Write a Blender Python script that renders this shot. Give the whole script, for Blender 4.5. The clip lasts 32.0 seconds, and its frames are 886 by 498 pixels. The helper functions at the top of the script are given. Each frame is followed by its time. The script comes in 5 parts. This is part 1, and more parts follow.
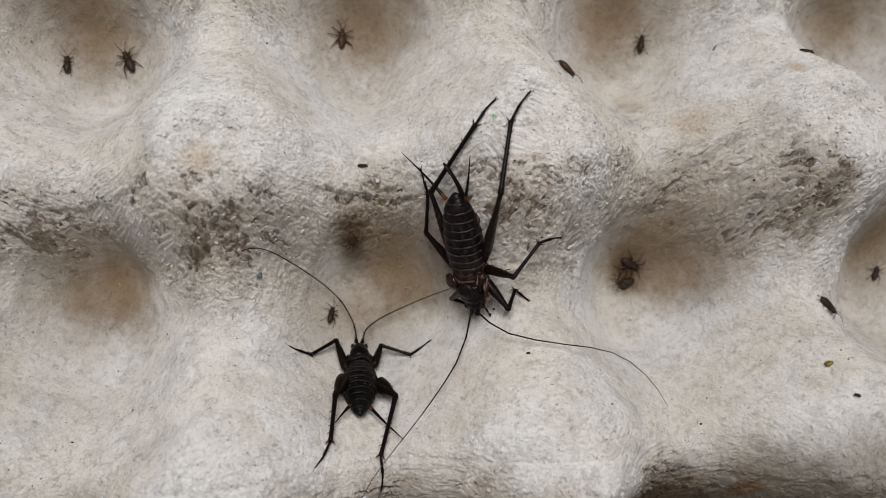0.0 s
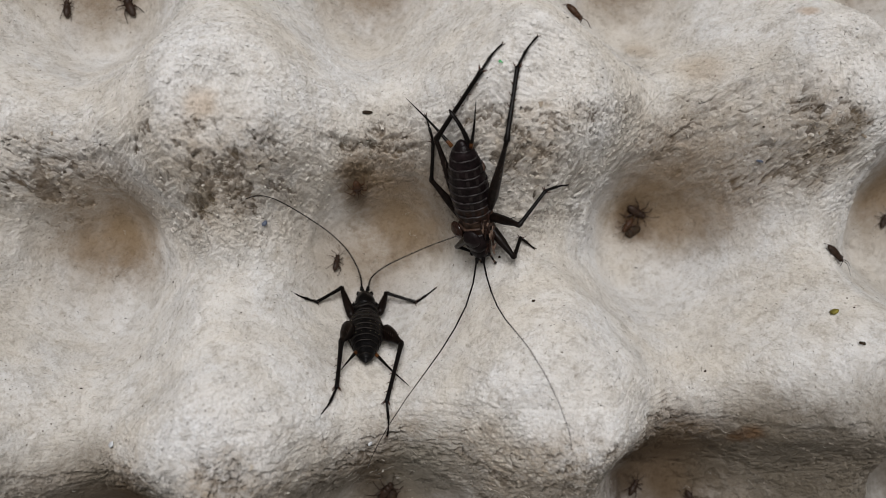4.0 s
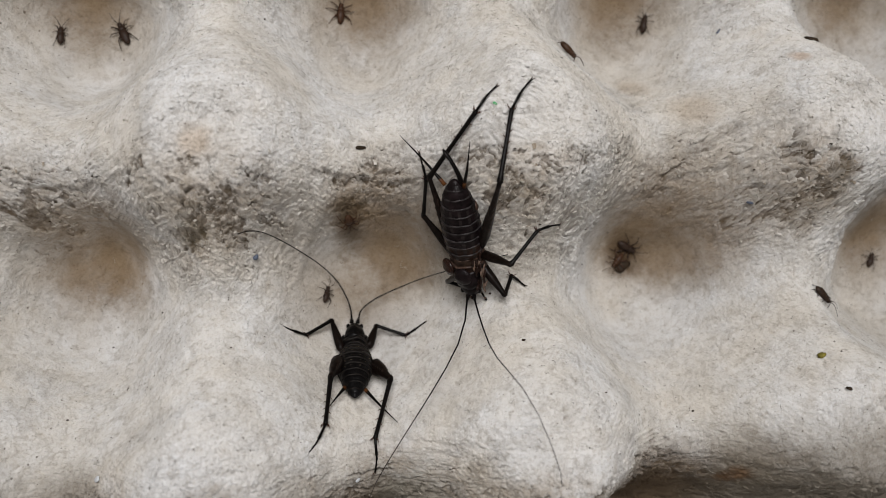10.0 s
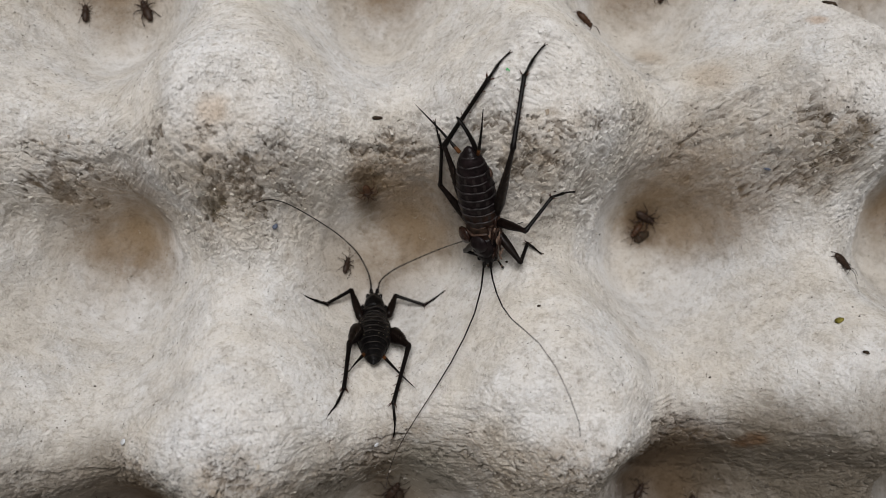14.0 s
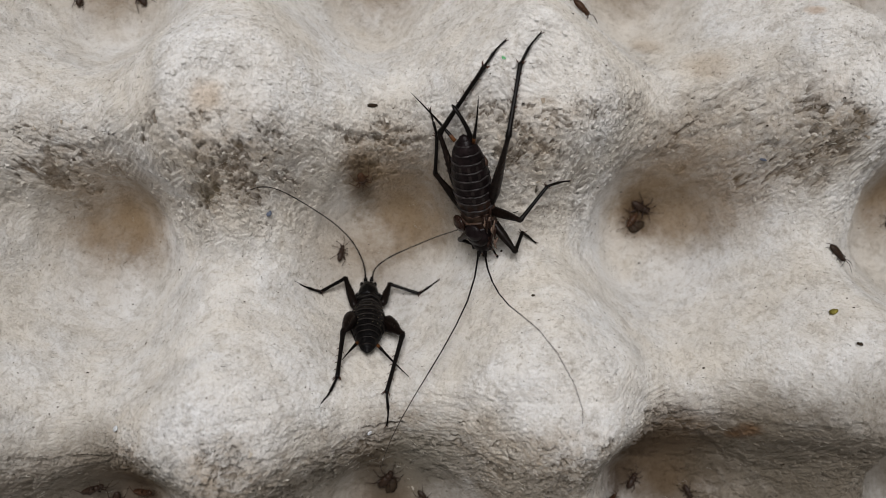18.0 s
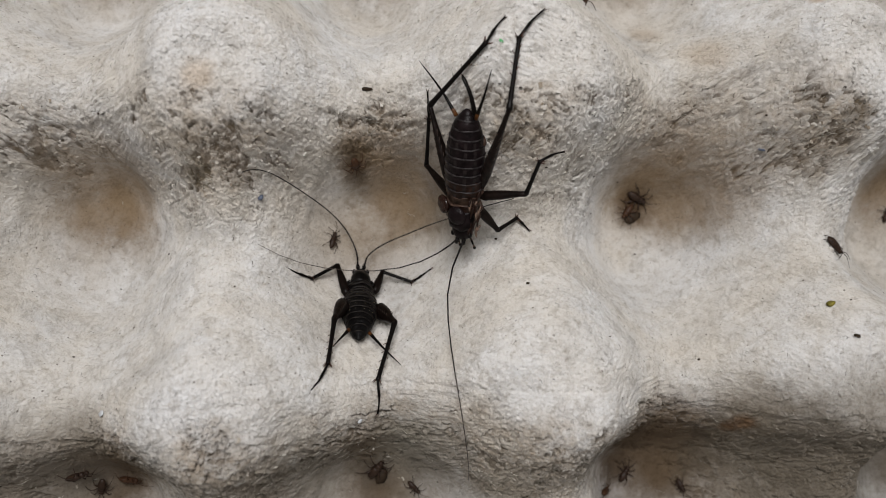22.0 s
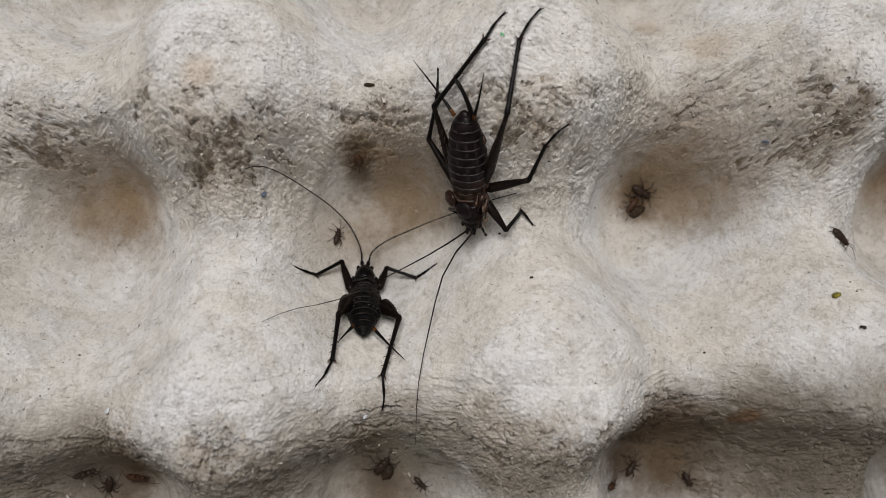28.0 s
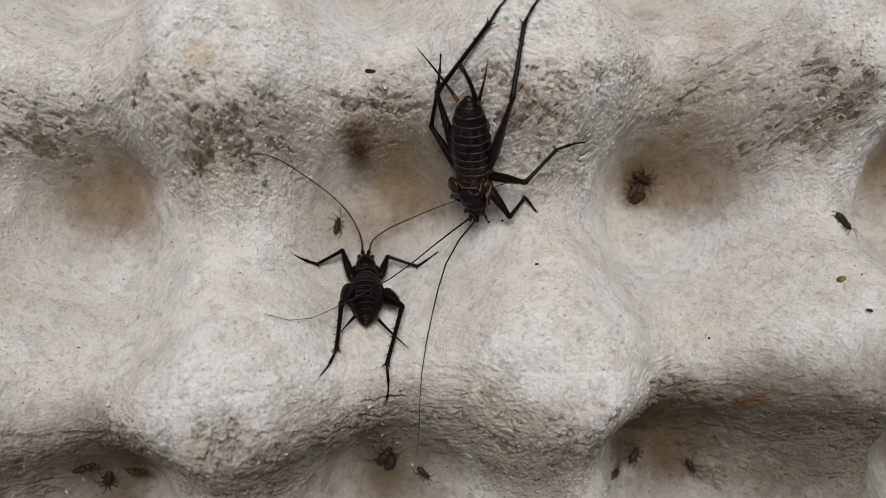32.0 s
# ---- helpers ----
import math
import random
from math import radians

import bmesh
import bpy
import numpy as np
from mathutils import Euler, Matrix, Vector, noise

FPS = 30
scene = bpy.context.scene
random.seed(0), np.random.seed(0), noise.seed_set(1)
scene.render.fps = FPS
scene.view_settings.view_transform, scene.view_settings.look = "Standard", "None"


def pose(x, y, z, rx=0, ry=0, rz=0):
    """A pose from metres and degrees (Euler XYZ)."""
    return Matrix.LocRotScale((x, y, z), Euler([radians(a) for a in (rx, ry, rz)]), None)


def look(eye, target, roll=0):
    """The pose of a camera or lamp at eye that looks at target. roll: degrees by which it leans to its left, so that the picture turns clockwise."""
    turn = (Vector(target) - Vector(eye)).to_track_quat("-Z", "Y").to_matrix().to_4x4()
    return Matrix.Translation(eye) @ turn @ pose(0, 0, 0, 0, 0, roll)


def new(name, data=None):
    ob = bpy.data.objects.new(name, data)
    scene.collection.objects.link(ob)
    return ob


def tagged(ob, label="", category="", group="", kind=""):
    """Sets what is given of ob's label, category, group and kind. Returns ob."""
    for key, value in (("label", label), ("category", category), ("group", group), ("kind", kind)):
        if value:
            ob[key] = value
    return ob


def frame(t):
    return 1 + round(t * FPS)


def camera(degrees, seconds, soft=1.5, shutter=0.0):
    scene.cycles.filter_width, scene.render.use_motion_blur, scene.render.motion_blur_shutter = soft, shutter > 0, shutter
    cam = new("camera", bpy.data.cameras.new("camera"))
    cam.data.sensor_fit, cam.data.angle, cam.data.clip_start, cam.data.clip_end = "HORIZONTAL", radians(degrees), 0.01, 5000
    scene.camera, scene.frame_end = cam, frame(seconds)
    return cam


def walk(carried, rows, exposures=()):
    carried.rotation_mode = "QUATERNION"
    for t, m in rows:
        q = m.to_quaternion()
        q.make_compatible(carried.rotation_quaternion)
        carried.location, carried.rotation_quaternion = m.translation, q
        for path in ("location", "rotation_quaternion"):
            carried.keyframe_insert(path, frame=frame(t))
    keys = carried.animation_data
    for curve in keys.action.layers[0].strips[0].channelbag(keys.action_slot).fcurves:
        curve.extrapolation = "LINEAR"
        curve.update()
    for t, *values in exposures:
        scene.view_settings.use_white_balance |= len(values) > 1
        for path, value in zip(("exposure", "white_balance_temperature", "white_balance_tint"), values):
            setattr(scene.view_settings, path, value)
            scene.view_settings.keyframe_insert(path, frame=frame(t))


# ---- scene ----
cam = camera(53.07, 32.0, soft=0.65)
cam.data.dof.use_dof, cam.data.dof.focus_distance, cam.data.dof.aperture_fstop = True, 0.139, 19.0
PATH = [
    (0, -0.00556, -0.00973, 0.16584, 8.055, -6.160, -3.767),
    (0.5, -0.00574, -0.01141, 0.16542, 7.406, -6.517, -3.568),
    (1, -0.00617, -0.01112, 0.16582, 7.254, -6.248, -3.582),
    (1.5, -0.00714, -0.00930, 0.16574, 7.315, -6.272, -3.739),
    (2, -0.00767, -0.00814, 0.16522, 6.686, -6.614, -3.416),
    (2.5, -0.00725, -0.00937, 0.16432, 5.794, -6.842, -3.485),
    (3, -0.00706, -0.01044, 0.16392, 4.801, -6.570, -3.205),
    (3.5, -0.00633, -0.00987, 0.16454, 4.802, -6.270, -3.981),
    (4, -0.00552, -0.00958, 0.16534, 4.643, -5.824, -3.704),
    (4.5, -0.00610, -0.00949, 0.16423, 4.283, -6.480, -3.880),
    (6.5, -0.00315, -0.00704, 0.16474, 3.566, -5.096, -4.504),
    (7, -0.00479, -0.00504, 0.16557, 4.171, -5.602, -3.956),
    (7.5, -0.00478, -0.00523, 0.16490, 4.167, -5.770, -3.996),
    (8, -0.00483, -0.00575, 0.16416, 4.038, -6.205, -3.854),
    (8.5, -0.00586, -0.00413, 0.16557, 4.417, -6.779, -3.861),
    (9, -0.00542, -0.00499, 0.16491, 4.490, -6.718, -3.855),
    (9.5, -0.00619, -0.00573, 0.16457, 4.201, -6.914, -3.556),
    (10, -0.00603, -0.00518, 0.16583, 5.123, -6.747, -2.819),
    (10.5, -0.00500, -0.00762, 0.16498, 4.696, -6.765, -3.053),
    (11, -0.00594, -0.00882, 0.16474, 3.970, -6.368, -3.178),
    (11.5, -0.00626, -0.01148, 0.16391, 3.872, -6.578, -2.621),
    (12, -0.00637, -0.01016, 0.16439, 4.041, -6.191, -2.862),
    (12.5, -0.00546, -0.00958, 0.16489, 3.953, -6.095, -3.163),
    (13, -0.00500, -0.00861, 0.16686, 4.496, -5.376, -2.926),
    (13.5, -0.00427, -0.00886, 0.16729, 4.459, -4.786, -3.027),
    (15.5, -0.00333, -0.00810, 0.16759, 4.010, -4.497, -2.824),
    (16, -0.00354, -0.00917, 0.16620, 3.758, -4.996, -2.598),
    (16.5, -0.00311, -0.00885, 0.16654, 3.797, -4.947, -2.770),
    (17, -0.00365, -0.00866, 0.16687, 3.898, -5.160, -2.602),
    (17.5, -0.00419, -0.00891, 0.16652, 3.696, -5.357, -2.471),
    (18, -0.00338, -0.00866, 0.16694, 3.638, -4.866, -2.634),
    (18.5, -0.00308, -0.00984, 0.16684, 3.485, -4.610, -2.346),
    (19, -0.00278, -0.01115, 0.16731, 3.273, -4.482, -1.966),
    (19.5, -0.00309, -0.01103, 0.16680, 2.966, -4.556, -1.993),
    (20, -0.00297, -0.01198, 0.16598, 3.062, -4.871, -1.365),
    (20.5, -0.00211, -0.01100, 0.16559, 3.293, -4.730, -1.957),
    (21, -0.00308, -0.00965, 0.16642, 4.076, -4.675, -2.161),
    (21.5, -0.00355, -0.00965, 0.16515, 3.901, -5.474, -1.774),
    (22, -0.00350, -0.01050, 0.16487, 3.525, -5.402, -1.940),
    (22.5, -0.00304, -0.01048, 0.16452, 3.331, -5.395, -2.105),
    (23, -0.00276, -0.01067, 0.16476, 3.366, -5.202, -2.033),
    (23.5, -0.00232, -0.01102, 0.16509, 3.311, -4.894, -2.042),
    (24, -0.00308, -0.01141, 0.16468, 3.413, -5.168, -1.858),
    (24.5, -0.00246, -0.01052, 0.16578, 3.541, -4.466, -2.307),
    (25, -0.00247, -0.00933, 0.16624, 3.895, -4.176, -2.694),
    (25.5, -0.00321, -0.00969, 0.16553, 3.880, -4.466, -2.751),
    (27.5, -0.00347, -0.01066, 0.16488, 3.845, -5.056, -2.387),
    (28, -0.00275, -0.01105, 0.16481, 3.470, -4.830, -2.427),
    (28.5, -0.00289, -0.01008, 0.16601, 3.780, -4.500, -2.689),
    (29, -0.00291, -0.01123, 0.16530, 3.280, -4.434, -2.383),
    (29.5, -0.00315, -0.01121, 0.16489, 3.116, -4.631, -2.429),
    (30, -0.00351, -0.00872, 0.16592, 3.665, -4.850, -3.017),
    (30.5, -0.00357, -0.01041, 0.16431, 3.006, -5.119, -2.748),
    (31, -0.00308, -0.01161, 0.16492, 2.881, -4.443, -2.779),
    (31.5, -0.00379, -0.01047, 0.16388, 2.998, -5.030, -3.124),
    (32, -0.00567, -0.01164, 0.16319, 3.053, -5.826, -3.015),
]
walk(cam, [(t, pose(x, y, z, rx, ry, rz)) for t, x, y, z, rx, ry, rz in PATH], exposures=[(0.0, 0.0), (32.0, 0.0)])

# ---- light: a dim overcast room light, and a broad soft lamp from the far side ----
world = bpy.data.worlds.new("room_light")
world.use_nodes = True
scene.world = world
world.node_tree.nodes["Background"].inputs[0].default_value = (1.0, 0.955, 0.91, 1)
world.node_tree.nodes["Background"].inputs[1].default_value = 0.205
lamp = new("room_lamp", bpy.data.lights.new("room_lamp", "AREA"))
lamp.data.shape, lamp.data.size = "DISK", 0.12
lamp.data.energy, lamp.data.color = 0.81, (1.0, 0.985, 0.99)
lamp.matrix_world = look((-0.015, 0.068, 0.340), (0.01, 0.0, 0.02))


# ---- materials ----


def material(name):
    m = bpy.data.materials.new(name)
    m.use_nodes = True
    return m, m.node_tree.nodes, m.node_tree.links, m.node_tree.nodes["Principled BSDF"]


def noise_node(nodes, links, scale, detail=4.0, rough=0.6, coords="Object"):
    co = nodes.new("ShaderNodeTexCoord")
    n = nodes.new("ShaderNodeTexNoise")
    n.inputs["Scale"].default_value, n.inputs["Detail"].default_value, n.inputs["Roughness"].default_value = scale, detail, rough
    links.new(co.outputs[coords], n.inputs["Vector"])
    return n


def ramp_node(nodes, links, source, stops):
    r = nodes.new("ShaderNodeValToRGB")
    while len(r.color_ramp.elements) < len(stops):
        r.color_ramp.elements.new(0.5)
    for e, (p, c) in zip(r.color_ramp.elements, stops):
        e.position, e.color = p, (*c, 1)
    links.new(source, r.inputs[0])
    return r


def plain(name, colour, rough=0.5, vary=0.25, scale=900.0, bump=0.15, spec=0.28):
    m, nodes, links, bsdf = material(name)
    n = noise_node(nodes, links, scale)
    r = ramp_node(nodes, links, n.outputs["Fac"], [(0.3, [c * (1 - vary) for c in colour]), (0.7, [min(1, c * (1 + vary)) for c in colour])])
    links.new(r.outputs["Color"], bsdf.inputs["Base Color"])
    bsdf.inputs["Roughness"].default_value = rough
    bsdf.inputs["Specular IOR Level"].default_value = spec
    b = nodes.new("ShaderNodeBump")
    b.inputs["Strength"].default_value, b.inputs["Distance"].default_value = bump, 0.0002
    links.new(n.outputs["Fac"], b.inputs["Height"])
    links.new(b.outputs["Normal"], bsdf.inputs["Normal"])
    return m


PITCH = 0.048


def value_noise(x, y, size, seed):
    """Smooth noise in -1..1 over a plane, with cells of that size."""
    rng = np.random.RandomState(seed)
    table = rng.rand(256, 256) * 2 - 1
    u, v = x / size + 100.37, y / size + 90.71
    i, j = np.floor(u).astype(int), np.floor(v).astype(int)
    a, b = u - i, v - j
    a, b = a * a * (3 - 2 * a), b * b * (3 - 2 * b)
    i0, i1, j0, j1 = i % 256, (i + 1) % 256, j % 256, (j + 1) % 256
    return (table[i0, j0] * (1 - a) + table[i1, j0] * a) * (1 - b) + (table[i0, j1] * (1 - a) + table[i1, j1] * a) * b


def fbm(x, y, size, seed, octaves=3):
    total, amp = 0.0, 1.0
    for k in range(octaves):
        total = total + amp * value_noise(x, y, size / 2 ** k, seed + 17 * k)
        amp *= 0.5
    return total


def smooth_step(v, lo, hi):
    v = np.clip((v - lo) / (hi - lo), 0, 1)
    return v * v * (3 - 2 * v)


def tray_shape(x, y):
    """The moulded form: cups on a square grid, flat-topped posts between them."""
    wx = x + 0.0015 * value_noise(x, y, 0.03, 1) + 0.0011 * value_noise(x, y, 0.010, 21)
    wy = y + 0.0015 * value_noise(x, y, 0.03, 2) + 0.0011 * value_noise(x, y, 0.010, 22)
    u = ((wy / PITCH + 0.5) % 1.0 - 0.5) * 2
    u = np.where(u > 0, u - 0.08 * np.sin(2 * np.pi * u), u)
    f1, f2 = (1 - np.cos(2 * np.pi * wx / PITCH)) / 2, (1 - np.cos(np.pi * u)) / 2
    s = np.sqrt(f1 * f2 + 0.004) - 0.0632
    h = 0.0004 + 0.0235 * (f1 ** 1.3 + f2 ** 1.3) + 0.0125 * s * (1 - s)
    top = 0.0436 + 0.0013 * value_noise(x, y, 0.024, 9) + 0.0005 * value_noise(x, y, 0.007, 19)
    h = top - np.log1p(np.exp((top - h) / 0.0010)) * 0.0010 + 0.0006
    low = 0.0026
    return low + np.log1p(np.exp((h - low) / 0.0009)) * 0.0009 - 0.0006


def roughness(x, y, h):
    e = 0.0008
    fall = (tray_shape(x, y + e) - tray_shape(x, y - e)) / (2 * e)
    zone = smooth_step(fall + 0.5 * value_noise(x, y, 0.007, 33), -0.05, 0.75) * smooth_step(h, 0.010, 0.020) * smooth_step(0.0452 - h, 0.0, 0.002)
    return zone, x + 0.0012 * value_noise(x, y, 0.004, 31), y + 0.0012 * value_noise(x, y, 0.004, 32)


# crumbling patches: x, y, reach in mm, how far torn, how far soiled
WEST_PATCHES = [(-25.5, 14.1, 3.6, 0.85, 0.4), (-22.5, 12.0, 3.7, 0.85, 0.45), (-26.1, 8.8, 2.3, 0.85, 0.25), (-20.4, 7.6, 2.7, 0.68, 0.2), (-34.3, 18.8, 3.8, 0.51, 0.3), (-16.8, 15.3, 5.7, 0.42, 0.45), (-28.9, 11.7, 7.8, 0.34, 0.35), (-50.2, 18.0, 4.8, 0.77, 0.35), (-53.9, 15.9, 5.8, 0.68, 0.35), (-50.3, 14.8, 4.0, 0.59, 0.25)]
MIDDLE_PATCHES = [(-5.8, 18.4, 1.4, 0.85, 0.2), (-1.3, 18.6, 1.5, 0.85, 0.2), (2.6, 18.8, 1.5, 0.85, 0.2), (-8.3, 17.1, 5.3, 0.26, 0.3), (16.2, 18.1, 3.3, 0.59, 0.4), (19.5, 14.8, 3.7, 0.77, 0.45), (22.5, 10.8, 3.4, 0.68, 0.35), (26.5, 17.9, 2.8, 0.59, 0.3), (37.7, 19.2, 2.3, 0.59, 0.25), (30.3, 18.4, 2.3, 0.59, 0.25)]
EAST_PATCHES = [(63.8, 19.0, 2.4, 0.85, 0.3), (67.6, 15.0, 3.3, 0.85, 0.45), (69.0, 10.9, 4.1, 0.85, 0.45), (51.3, 20.4, 2.9, 0.68, 0.3), (49.3, 17.6, 3.0, 0.59, 0.3), (58.9, 17.2, 10.5, 0.26, 0.28), (57.2, 13.0, 7.0, 0.26, 0.22), (63.0, 17.5, 5.6, 0.42, 0.35)]
# soil share raised on the near rows, which also paints their shade
NEAR_PATCHES = [(-23.3, -31.1, 5.7, 0.6, 0.7), (-21.4, -36.0, 5.1, 0.7, 0.7), (19.1, -33.9, 6.0, 0.6, 0.8), (16.4, -39.2, 4.7, 0.6, 0.7), (-58.2, -36.5, 7.2, 0.5, 0.7), (-3.5, -34.6, 3.9, 0.8, 0.6), (6.0, -36.4, 4.9, 0.5, 0.6), (-12.3, -34.5, 5.5, 0.5, 0.5), (-40, -33, 9, 0.5, 0.8), (0, -34, 9, 0.5, 0.7), (-70, -34, 8, 0.5, 0.8)]
NEAR_EAST_PATCHES = [(62.0, -41.8, 9.6, 0.6, 1.0), (66.4, -37.1, 8.1, 0.6, 1.0), (56.7, -40.8, 6.6, 0.7, 0.8), (73.5, -41.3, 9.3, 0.5, 1.0), (31, -35, 7, 0.6, 0.8), (46, -34, 9, 0.6, 0.9), (80, -37, 9, 0.5, 0.9)]
BROAD_PATCHES = [(-25, 13, 10, 0.30, 0.42), (-17, 12, 6, 0.30, 0.35), (20, 13.5, 7, 0.45, 0.55), (26, 16, 5, 0.35, 0.3), (66, 13, 8, 0.45, 0.6), (54, 17, 9, 0.25, 0.22), (-48, 17, 9, 0.30, 0.4), (0, 18, 7, 0.35, 0.4), (22, -36, 10, 0.5, 0.95), (-24, -36, 11, 0.5, 0.9), (2, -30, 8, 0.35, 0.85), (11, -32, 7, 0.4, 0.8), (-11, -33, 7, 0.4, 0.8), (68.5, 13.5, 4, 1.0, 0.6), (70.8, 14.2, 2.6, 1.0, 0.6), (-23, 13, 4, 1.0, 0.55), (-26.5, 9.3, 3, 1.0, 0.55), (-21, 9.5, 2.6, 0.9, 0.4), (18.5, 13.5, 4, 0.9, 0.6), (-0.5, 18.8, 4, 0.8, 0.4), (22.5, 14, 3, 0.9, 0.5)]
PATCHES = BROAD_PATCHES + WEST_PATCHES + MIDDLE_PATCHES + EAST_PATCHES + NEAR_PATCHES + NEAR_EAST_PATCHES


# open cracks: from x, y to x, y, half width in mm
FAR_SLITS = [(-4.6, -27.4, 1.8, -27.7, 0.35), (-5.5, -30.4, 3.5, -31.1, 0.5), (-7.3, 19.4, -4.0, 17.9, 0.85), (-3.4, 18.4, -0.3, 18.7, 0.7), (1.1, 19.1, 4.4, 19.2, 0.8), (48.7, 16.8, 52.2, 19.5, 0.4), (58.1, 19.4, 60.3, 19.9, 0.3), (21.9, 11.5, 23.9, 10.6, 0.4), (-53.7, 19.0, -49.4, 18.7, 0.45), (-50.9, 17.1, -47.6, 16.9, 0.35)]
SLITS = FAR_SLITS + [(-26.4, 15.1, -23.4, 14.3, 0.4), (-23.1, 12.9, -20.4, 11.7, 0.45), (-29.0, 8.4, -24.9, 9.6, 0.7), (39.5, -28.0, 47.6, -28.1, 0.4), (41.9, -30.3, 50.6, -32.8, 0.35), (67.1, -34.9, 69.1, -30.3, 0.4), (63.3, 18.8, 64.3, 19.3, 0.5), (66.3, 15.3, 68.6, 15.4, 0.5), (66.7, 12.1, 68.7, 12.6, 0.5), (63.2, 10.9, 63.8, 12.2, 0.3)]


def patch_marks(x, y):
    """Torn shares and soil-and-shade shares of the crumbling patches and the open cracks, each 0 to 1."""
    shape = x.shape
    x, y = x.ravel(), y.ravel()
    wx = x * 1000 + 1.6 * value_noise(x, y, 0.0035, 81) + 0.9 * value_noise(x, y, 0.0012, 83)
    wy = y * 1000 + 1.2 * value_noise(x, y, 0.0030, 82) + 0.8 * value_noise(x, y, 0.0011, 84)
    torn, soil_shade, slit = np.zeros_like(x), np.zeros_like(x), np.zeros_like(x)
    for px, py, r, a, b in PATCHES:
        k = np.nonzero((np.abs(wx - px) < 1.3 * r) & (np.abs(wy - py) < 1.3 * r))[0]
        w = 1 - smooth_step(np.hypot(wx[k] - px, wy[k] - py) / r, 0.35, 1.25)
        torn[k], soil_shade[k] = np.maximum(torn[k], a * w), 1 - (1 - soil_shade[k]) * (1 - b * w)
    wx = x * 1000 + 0.5 * value_noise(x, y, 0.0022, 85) + 0.3 * value_noise(x, y, 0.0007, 86)
    wy = y * 1000 + 0.6 * value_noise(x, y, 0.0020, 87) + 0.35 * value_noise(x, y, 0.0007, 88)
    gate = smooth_step(value_noise(x, y, 0.0011, 89), -0.5, 0.2)
    for ax, ay, bx, by, w in SLITS:
        k = np.nonzero((wx > min(ax, bx) - 2) & (wx < max(ax, bx) + 2) & (wy > min(ay, by) - 2) & (wy < max(ay, by) + 2))[0]
        f = np.clip(((wx[k] - ax) * (bx - ax) + (wy[k] - ay) * (by - ay)) / ((bx - ax) ** 2 + (by - ay) ** 2), 0, 1)
        d = np.hypot(wx[k] - ax - f * (bx - ax), wy[k] - ay - f * (by - ay))
        slit[k] = np.maximum(slit[k], (1 - smooth_step(d, w * 0.15, w * 0.65 + 0.15)) * gate[k])
    return torn.reshape(shape), soil_shade.reshape(shape), slit.reshape(shape)


def torn_mask(x, y, zone, wx, wy, more, slit):
    """Where the pulp's skin has come away: flakes and cracks, 0 to 1."""
    wx = wx + 0.0005 * value_noise(x, y, 0.0009, 113) + 0.0003 * value_noise(x, y, 0.0004, 115)
    wy = wy + 0.0004 * value_noise(x, y, 0.0008, 114) + 0.0002 * value_noise(x, y, 0.0004, 116)
    tear = fbm(wx * 0.75, wy * 1.2, 0.0022, 41, 5) + 0.35 * value_noise(x, y, 0.0005, 43)
    flakes = smooth_step(tear, 0.30, 0.5) * smooth_step(value_noise(x, y, 0.010, 47), -0.4, 0.3)
    crack = np.abs(fbm(wx * 0.4, wy, 0.005, 51, 3))
    cracks = (1 - smooth_step(crack, 0.0, 0.06)) * smooth_step(value_noise(x, y, 0.013, 53), -0.1, 0.3)
    chips = smooth_step(fbm(wx, wy * 1.3, 0.0011, 57, 3), 0.55, 0.8)
    rip = fbm((wx - 0.35 * wy) * 0.6, wy + 0.2 * wx, 0.0015, 91, 5) + 0.35 * value_noise(x, y, 0.0005, 93)
    rips = smooth_step(rip, 1.08 - 0.95 * more, 1.2 - 0.95 * more) * smooth_step(more, 0.05, 0.3)
    post = smooth_step(np.abs((x + 0.5 * PITCH) % PITCH - 0.5 * PITCH), 0.010, 0.017)
    gap = (1 - post) * np.abs(fbm((wx - 0.3 * wy) * 0.35, wy + 0.25 * wx, 0.0022, 117, 4)) + post * np.abs(fbm(wx * 1.1, wy * 0.45, 0.0020, 119, 4))
    rips = np.maximum(0.8 * rips, (1 - smooth_step(gap, 0.02, 0.13 * more + 0.03)) * smooth_step(more, 0.1, 0.45))
    # strings of fibre left standing across the torn places
    web = np.abs(fbm(wx * 1.1, wy * 0.8, 0.0016, 111, 3))
    web = 1 - smooth_step(web, 0.05, 0.16)
    return np.clip(0.42 * zone * np.clip(flakes + 0.7 * cracks + 0.6 * chips, 0, 1) + rips + 0.8 * slit, 0, 1) * (1 - 0.5 * web)


def scales(u, v, size, seed, levels):
    """Overlapping scales of pulp: gentle backs and crisp lips, about -0.5 to 0.5."""
    n = fbm(u, v, size, seed, 3) * levels
    k = np.floor(n)
    return k + smooth_step(n - k, 0.0, 0.13) - n


